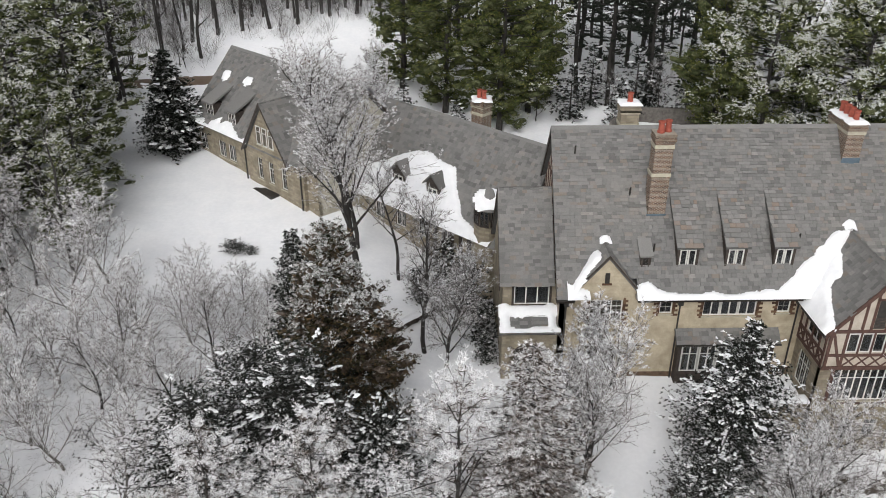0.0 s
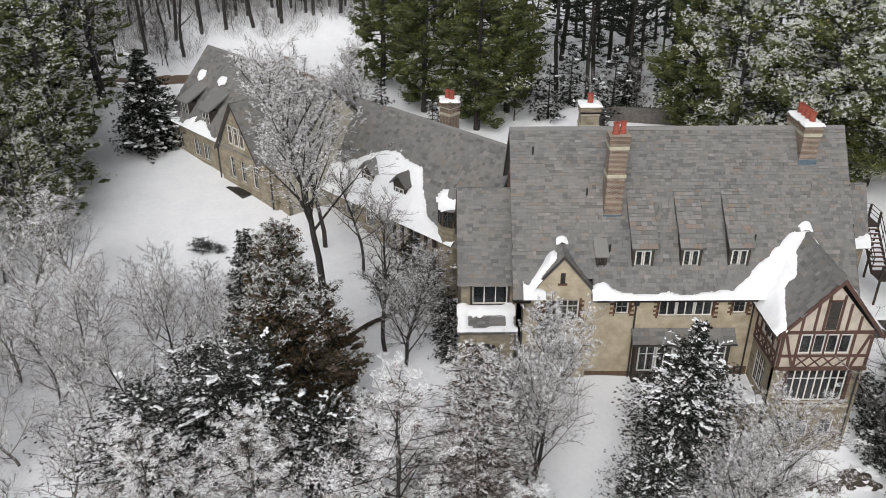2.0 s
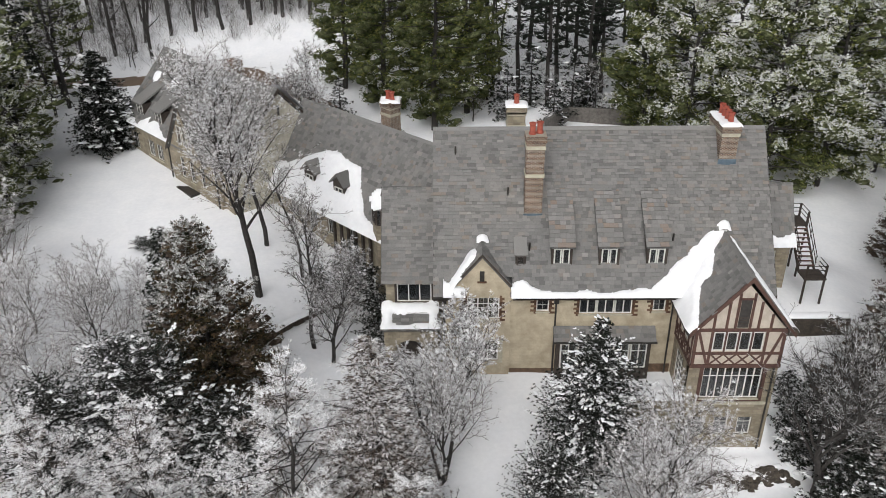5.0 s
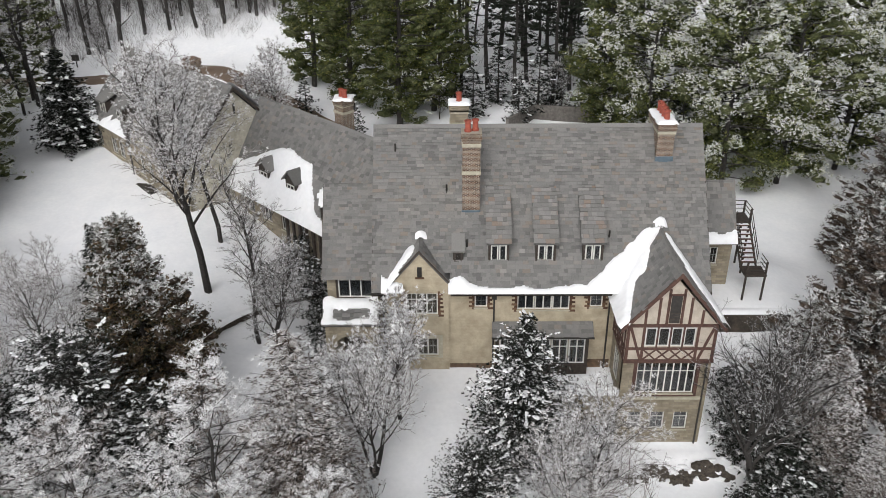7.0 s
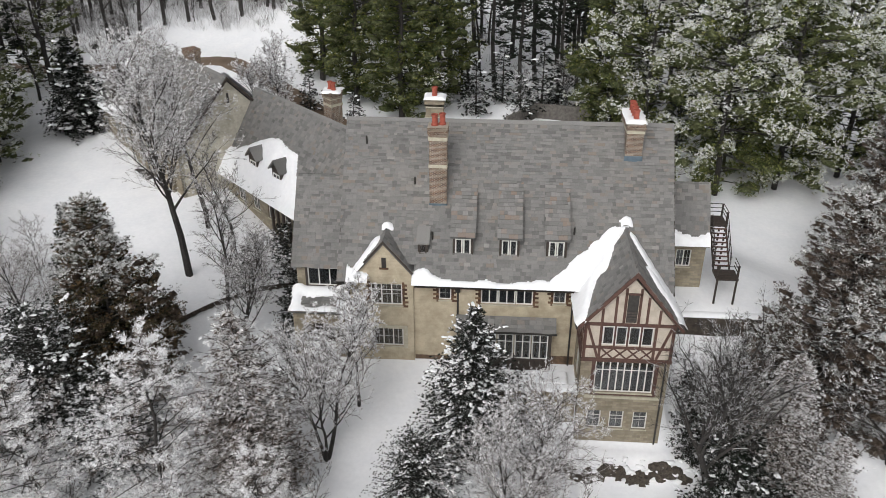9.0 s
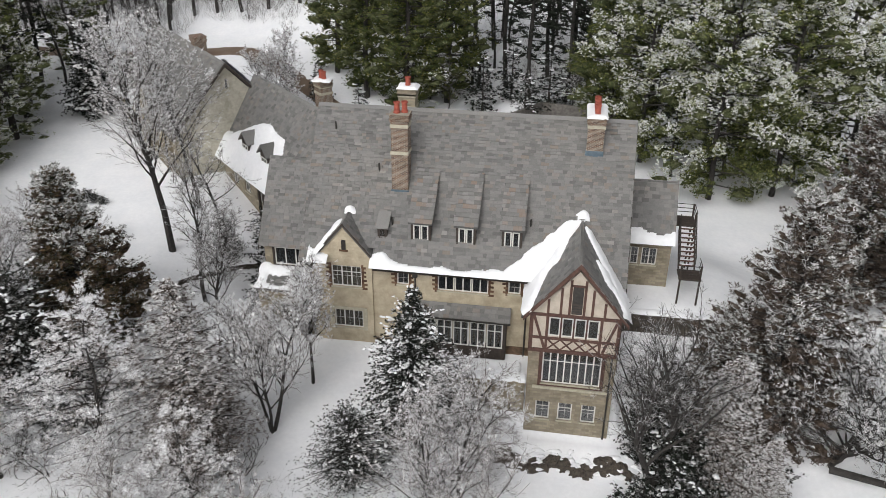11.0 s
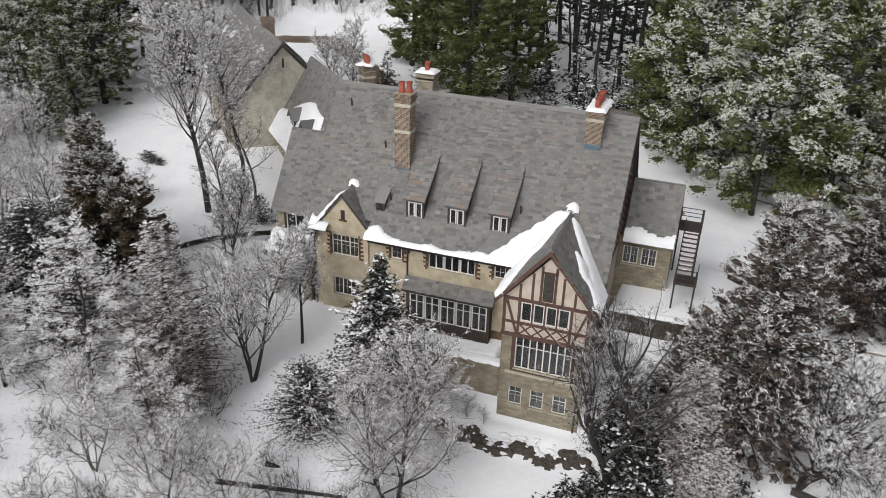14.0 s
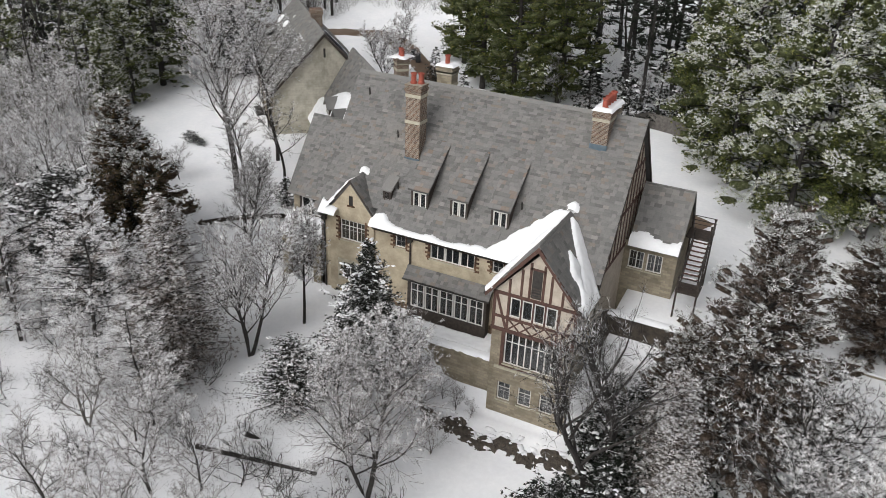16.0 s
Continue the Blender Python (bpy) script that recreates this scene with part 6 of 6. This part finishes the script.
for x, y, s, a in ((34.4, 36.4, 1.1, 15), (36.6, 34.6, 1.0, 130), (33.2, 41.2, 0.9, 220), (39.6, 36.8, 1.1, 310), (42.2, 44.6, 1.3, 60), (33.6, 39.0, 1.2, 30), (35.2, 37.6, 1.35, 150), (34.8, 42.6, 1.0, 270), (32.0, 34.8, 0.9, 200), (36.6, 40.6, 1.2, 80), (32.3, 41.2, 0.75, 310), (32.5, 43.4, 0.7, 40), (32.0, 39.4, 0.7, 190)):
    again(YS, (x, y), s, a)

for x, y, t, a in ((38.6, 34.4, 0.6, 220), (37.4, 38.4, 0.78, 100)):
    again(RC, (x, y), t, a)

# tall pines behind the house
under = []
PN = pine("white_pine", "tall pine, frosted boughs over green needles", (39.8, 71.0), 41, PINE, "white pines", 25.5, 7.6, 0.07, 80, 4, 62, 0.27, 0.038, 5, wide=0.3, frost=0.84, bulk=1.6, thick=0.62, clear=0.2, fill=1, pads=GREENPAD, trunk_r=0.3)
for k, (x, y, s) in enumerate(((33.5, 76.5, 0.9), (46.0, 73.0, 0.98), (53, 76, 1.0), (44, 80, 1.0), (58, 69, 0.9), (60, 60, 0.8))):
    again(PN, (x, y), s, 55 * k + 30)
# added dark pines: their colour stands in for shade beneath the white pines
for k, (x, y, s) in enumerate(((36.5, 74.5, 0.5), (42, 77, 0.6), (49, 78, 0.6), (56, 80, 0.6))):
    under.append((x, y, s, 41 * k))
GP = pine("pine", "tall green pine at the wood's edge", (7.8, 84.0), 42, GREENPINE, "green pines", 23, 5.2, 0.07, 80, 4, 36, 0.28, 0.034, 5, wide=0.25, droop=0.1, bulk=1.45, thick=0.55, frost=0.05, fill=1, pads=GREENPAD)
for k, (x, y, s) in enumerate(((2.0, 88.0, 1.0), (-3.0, 93, 0.95), (11.5, 89, 1.0), (30.5, 81, 0.95), (52.8, 60.5, 0.8))):
    again(GP, (x, y), s, 75 * k + 20)
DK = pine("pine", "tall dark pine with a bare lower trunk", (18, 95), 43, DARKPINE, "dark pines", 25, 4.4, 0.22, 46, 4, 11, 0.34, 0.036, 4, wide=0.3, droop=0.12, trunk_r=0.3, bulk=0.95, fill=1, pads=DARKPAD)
spots = [(18, 95)]
# the added shade-fillers, small copies of the dark pine
for x, y, s, a in under:
    again(DK, (x, y), s, a)
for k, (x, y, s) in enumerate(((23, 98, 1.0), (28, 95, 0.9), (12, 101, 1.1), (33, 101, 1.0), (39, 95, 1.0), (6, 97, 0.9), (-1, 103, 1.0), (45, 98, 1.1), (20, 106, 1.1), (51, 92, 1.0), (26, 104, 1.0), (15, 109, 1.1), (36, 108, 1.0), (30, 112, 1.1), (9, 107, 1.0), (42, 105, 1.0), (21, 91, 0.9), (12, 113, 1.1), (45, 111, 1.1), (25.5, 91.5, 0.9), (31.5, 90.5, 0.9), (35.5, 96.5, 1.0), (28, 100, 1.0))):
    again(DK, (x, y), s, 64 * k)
    spots.append((x, y))
RP = pine("white_pine", "grey rimed pine at the edge of the wood", (-29.5, 67.0), 44, PINE, "rimed pines", 19, 5.2, 0.06, 58, 4, 26, 0.26, 0.028, 5, frost=0.88, bulk=1.25, thick=0.55, droop=0.12, fill=1, pads=GREENPAD)
for k, (x, y, s, src) in enumerate(((-32, 62, 0.95, RP), (-36, 69, 1.05, RP), (-33, 75, 0.9, DK), (-30, 58, 0.7, RP), (-39, 60, 0.9, DK), (-41, 73, 0.9, DK), (-36, 53, 0.7, RP), (-44, 66, 1.0, RP), (-46, 57, 0.8, DK), (-36, 82, 0.9, DK), (-48, 78, 1.0, DK), (52, 51, 0.7, DK), (56, 47, 0.6, DK), (-52, 66, 1.0, RP), (52.5, 54.0, 0.6, DK), (-35, 64, 0.8, DK), (-31.5, 72, 0.8, RP), (-38, 77, 1.0, RP), (-34, 87, 0.9, RP), (-42, 84, 1.0, DK), (-28, 61, 0.6, RP), (-33, 57.5, 0.65, DK), (-40, 54, 0.7, RP), (-45, 71, 0.9, DK), (-27.5, 56.5, 0.5, RP))):
    again(src, (x, y), s, 110 * k)
    spots.append((x, y))
SS = conifer("spruce", "small dark spruce at the wood's edge", (23.5, 88.5), 38, YEW, "small spruces", height=7.5, radius=2.6, tiers=14, per=9, step=0.6, shape=0.8, droop=0.3, size=0.5, width=0.06, blades=7, snow=0.15, snow_size=0.22)
for x, y, s in ((16, 87, 0.8), (21, 85, 0.7), (26, 91, 0.8), (31, 93, 0.9), (3, 80.5, 0.6), (36, 91, 0.9), (-2.5, 84, 0.6), (19, 91, 0.9), (29, 87, 0.7), (14, 93, 1.0), (41, 90, 1.0), (8, 90, 0.8)):
    again(SS, (x, y), s, 100 * x)

# bare woods behind and beside, and the scrub below them
WD = [bare_tree("wood_tree", "tall bare leafless tree in the wood", at, 60 + k, h, 3.2, BARK, TWIG, "bare wood", limbs=9, sub=3, twigs=2, sprays=1, blades=3, first=0.2, rise=0.8, rr=0.23, reach=0.95, blade=0.028) for k, (at, h) in enumerate((((-28, 100), 20), ((-19, 113), 22), ((-36, 98), 19)))]
r = random.Random(5)
spots += [(-28, 100), (-19, 113), (-36, 98)]
def wood(n, x0, x1, y0, y1, gap, bar):
    made = tries = 0
    while made < n and tries < 6000:
        tries += 1
        x, y = r.uniform(x0, x1), r.uniform(y0, y1)
        if any((x - a) ** 2 + (y - b) ** 2 < gap * gap for a, b in spots) or bar(x, y):
            continue
        spots.append((x, y))
        made += 1
        again(WD[made % 3], (x, y), r.uniform(0.7, 1.15), r.uniform(0, 360))


for k, (x, y) in enumerate(((-38, 98.5), (-33, 101), (-30, 104), (-27, 105.5), (-24, 106.5), (-20.5, 107), (-17, 108), (-13, 110), (-9.5, 110.5), (-42, 100.5), (-47, 98))):
    again(WD[k % 3], (x, y), 1.15, 47 * k)
    spots.append((x, y))
wood(120, -72, 8, 97, 134, 1.9, lambda x, y: -27 < x < 4 and y < (105 if x < -12 else 109))
wood(40, -27, 6, 108.5, 122, 1.4, lambda x, y: False)
wood(45, 5, 75, 92, 135, 2.6, lambda x, y: x < 14 and y < 97)
wood(40, -85, -42, 48, 90, 2.8, lambda x, y: False)
wood(22, -46, -25, 50, 88, 2.0, lambda x, y: y > 50.5 - 0.9 * (x + 16) and x > -32)
SP = bare_tree("sapling", "thin frosted sapling in the wood", (-30, 97.5), 71, 5.5, 1.9, BARK, TWIG, "wood saplings", limbs=9, sub=4, twigs=2, sprays=2, blades=3, blade=0.022, reach=0.55, first=0.15, rise=0.9, rr=0.06)
for k in range(110):
    x, y = (r.uniform(-52, 4), r.uniform(97, 122)) if k < 100 else (r.uniform(8, 45), r.uniform(86, 100))
    if not (-27 < x < 4 and y < (105 if x < -12 else 109)):
        again(SP, (x, y), r.uniform(0.6, 1.3), r.uniform(0, 360))
for k, (x, y) in enumerate(((66, 50), (70, 62), (63, 44), (59, 50), (52, 52))):
    again(WD[k % 3], (x, y), 0.75, 77 * k)

for x, y, s, a in ((21.4, 39.9, 0.34, 10), (22.7, 39.5, 0.3, 100), (20.3, 39.4, 0.36, 200), (23.9, 39.3, 0.2, 300), (19.4, 37.6, 0.4, 60)):
    again(BT3, (x, y), s, a)

caps = Mesh()
r = random.Random(77)
for k in range(150):
    x = r.uniform(20.4, 32.2)
    y = 38.45 + 0.2 * math.sin(x * 1.7) + r.gauss(0, 0.25)
    clump(caps, r, Vector((x, y, lumpy(x, y) + r.uniform(0.0, 0.35))), r.uniform(0.1, 0.3), r.uniform(0.06, 0.16))
tagged(part("ledge_snow", caps, SNOW, smooth=True), "lumps of snow caught on the rock ledge", "snow", kind="stuff")

for x, y, t, a in ((20.6, 37.2, 0.5, 40), (17.6, 35.0, 0.5, 140), (22.6, 36.0, 0.42, 240)):
    again(BT, (x, y), t, a)
scrub = Mesh()
r = random.Random(9)
for k in range(17000):
    zone = r.random()
    if zone < 0.3:
        x, y = r.uniform(-36, -7), r.uniform(24, 54)
        if y > 50 - 0.55 * (x + 22):
            continue
    elif zone < 0.62:
        x, y = r.uniform(-10, 50), r.uniform(16, 31)
    else:
        x, y = (r.uniform(-75, 60), r.uniform(95, 132)) if r.random() < 0.45 else (r.uniform(-55, 6), r.uniform(98, 122))
        if -26 < x < 3 and y < (104 if x < -12 else 108) or (x > 5 and r.random() < 0.5):
            continue
    z = lumpy(x, y)
    far = y > 95
    needles(scrub, r, Vector((x, y, z - 0.05)), Vector((r.uniform(-0.6, 0.6), r.uniform(-0.6, 0.6), 1 if far else 0.6)), r.uniform(1.0, 3.2) if far else r.uniform(0.3, 1.3), 0.012 if far else 0.005, 5 if far else 3, 0.0, 0.5 if far else 0.9)
tagged(part("scrub", scrub, TWIG), "thin grey undergrowth poking through the snow", "undergrowth", kind="stuff")
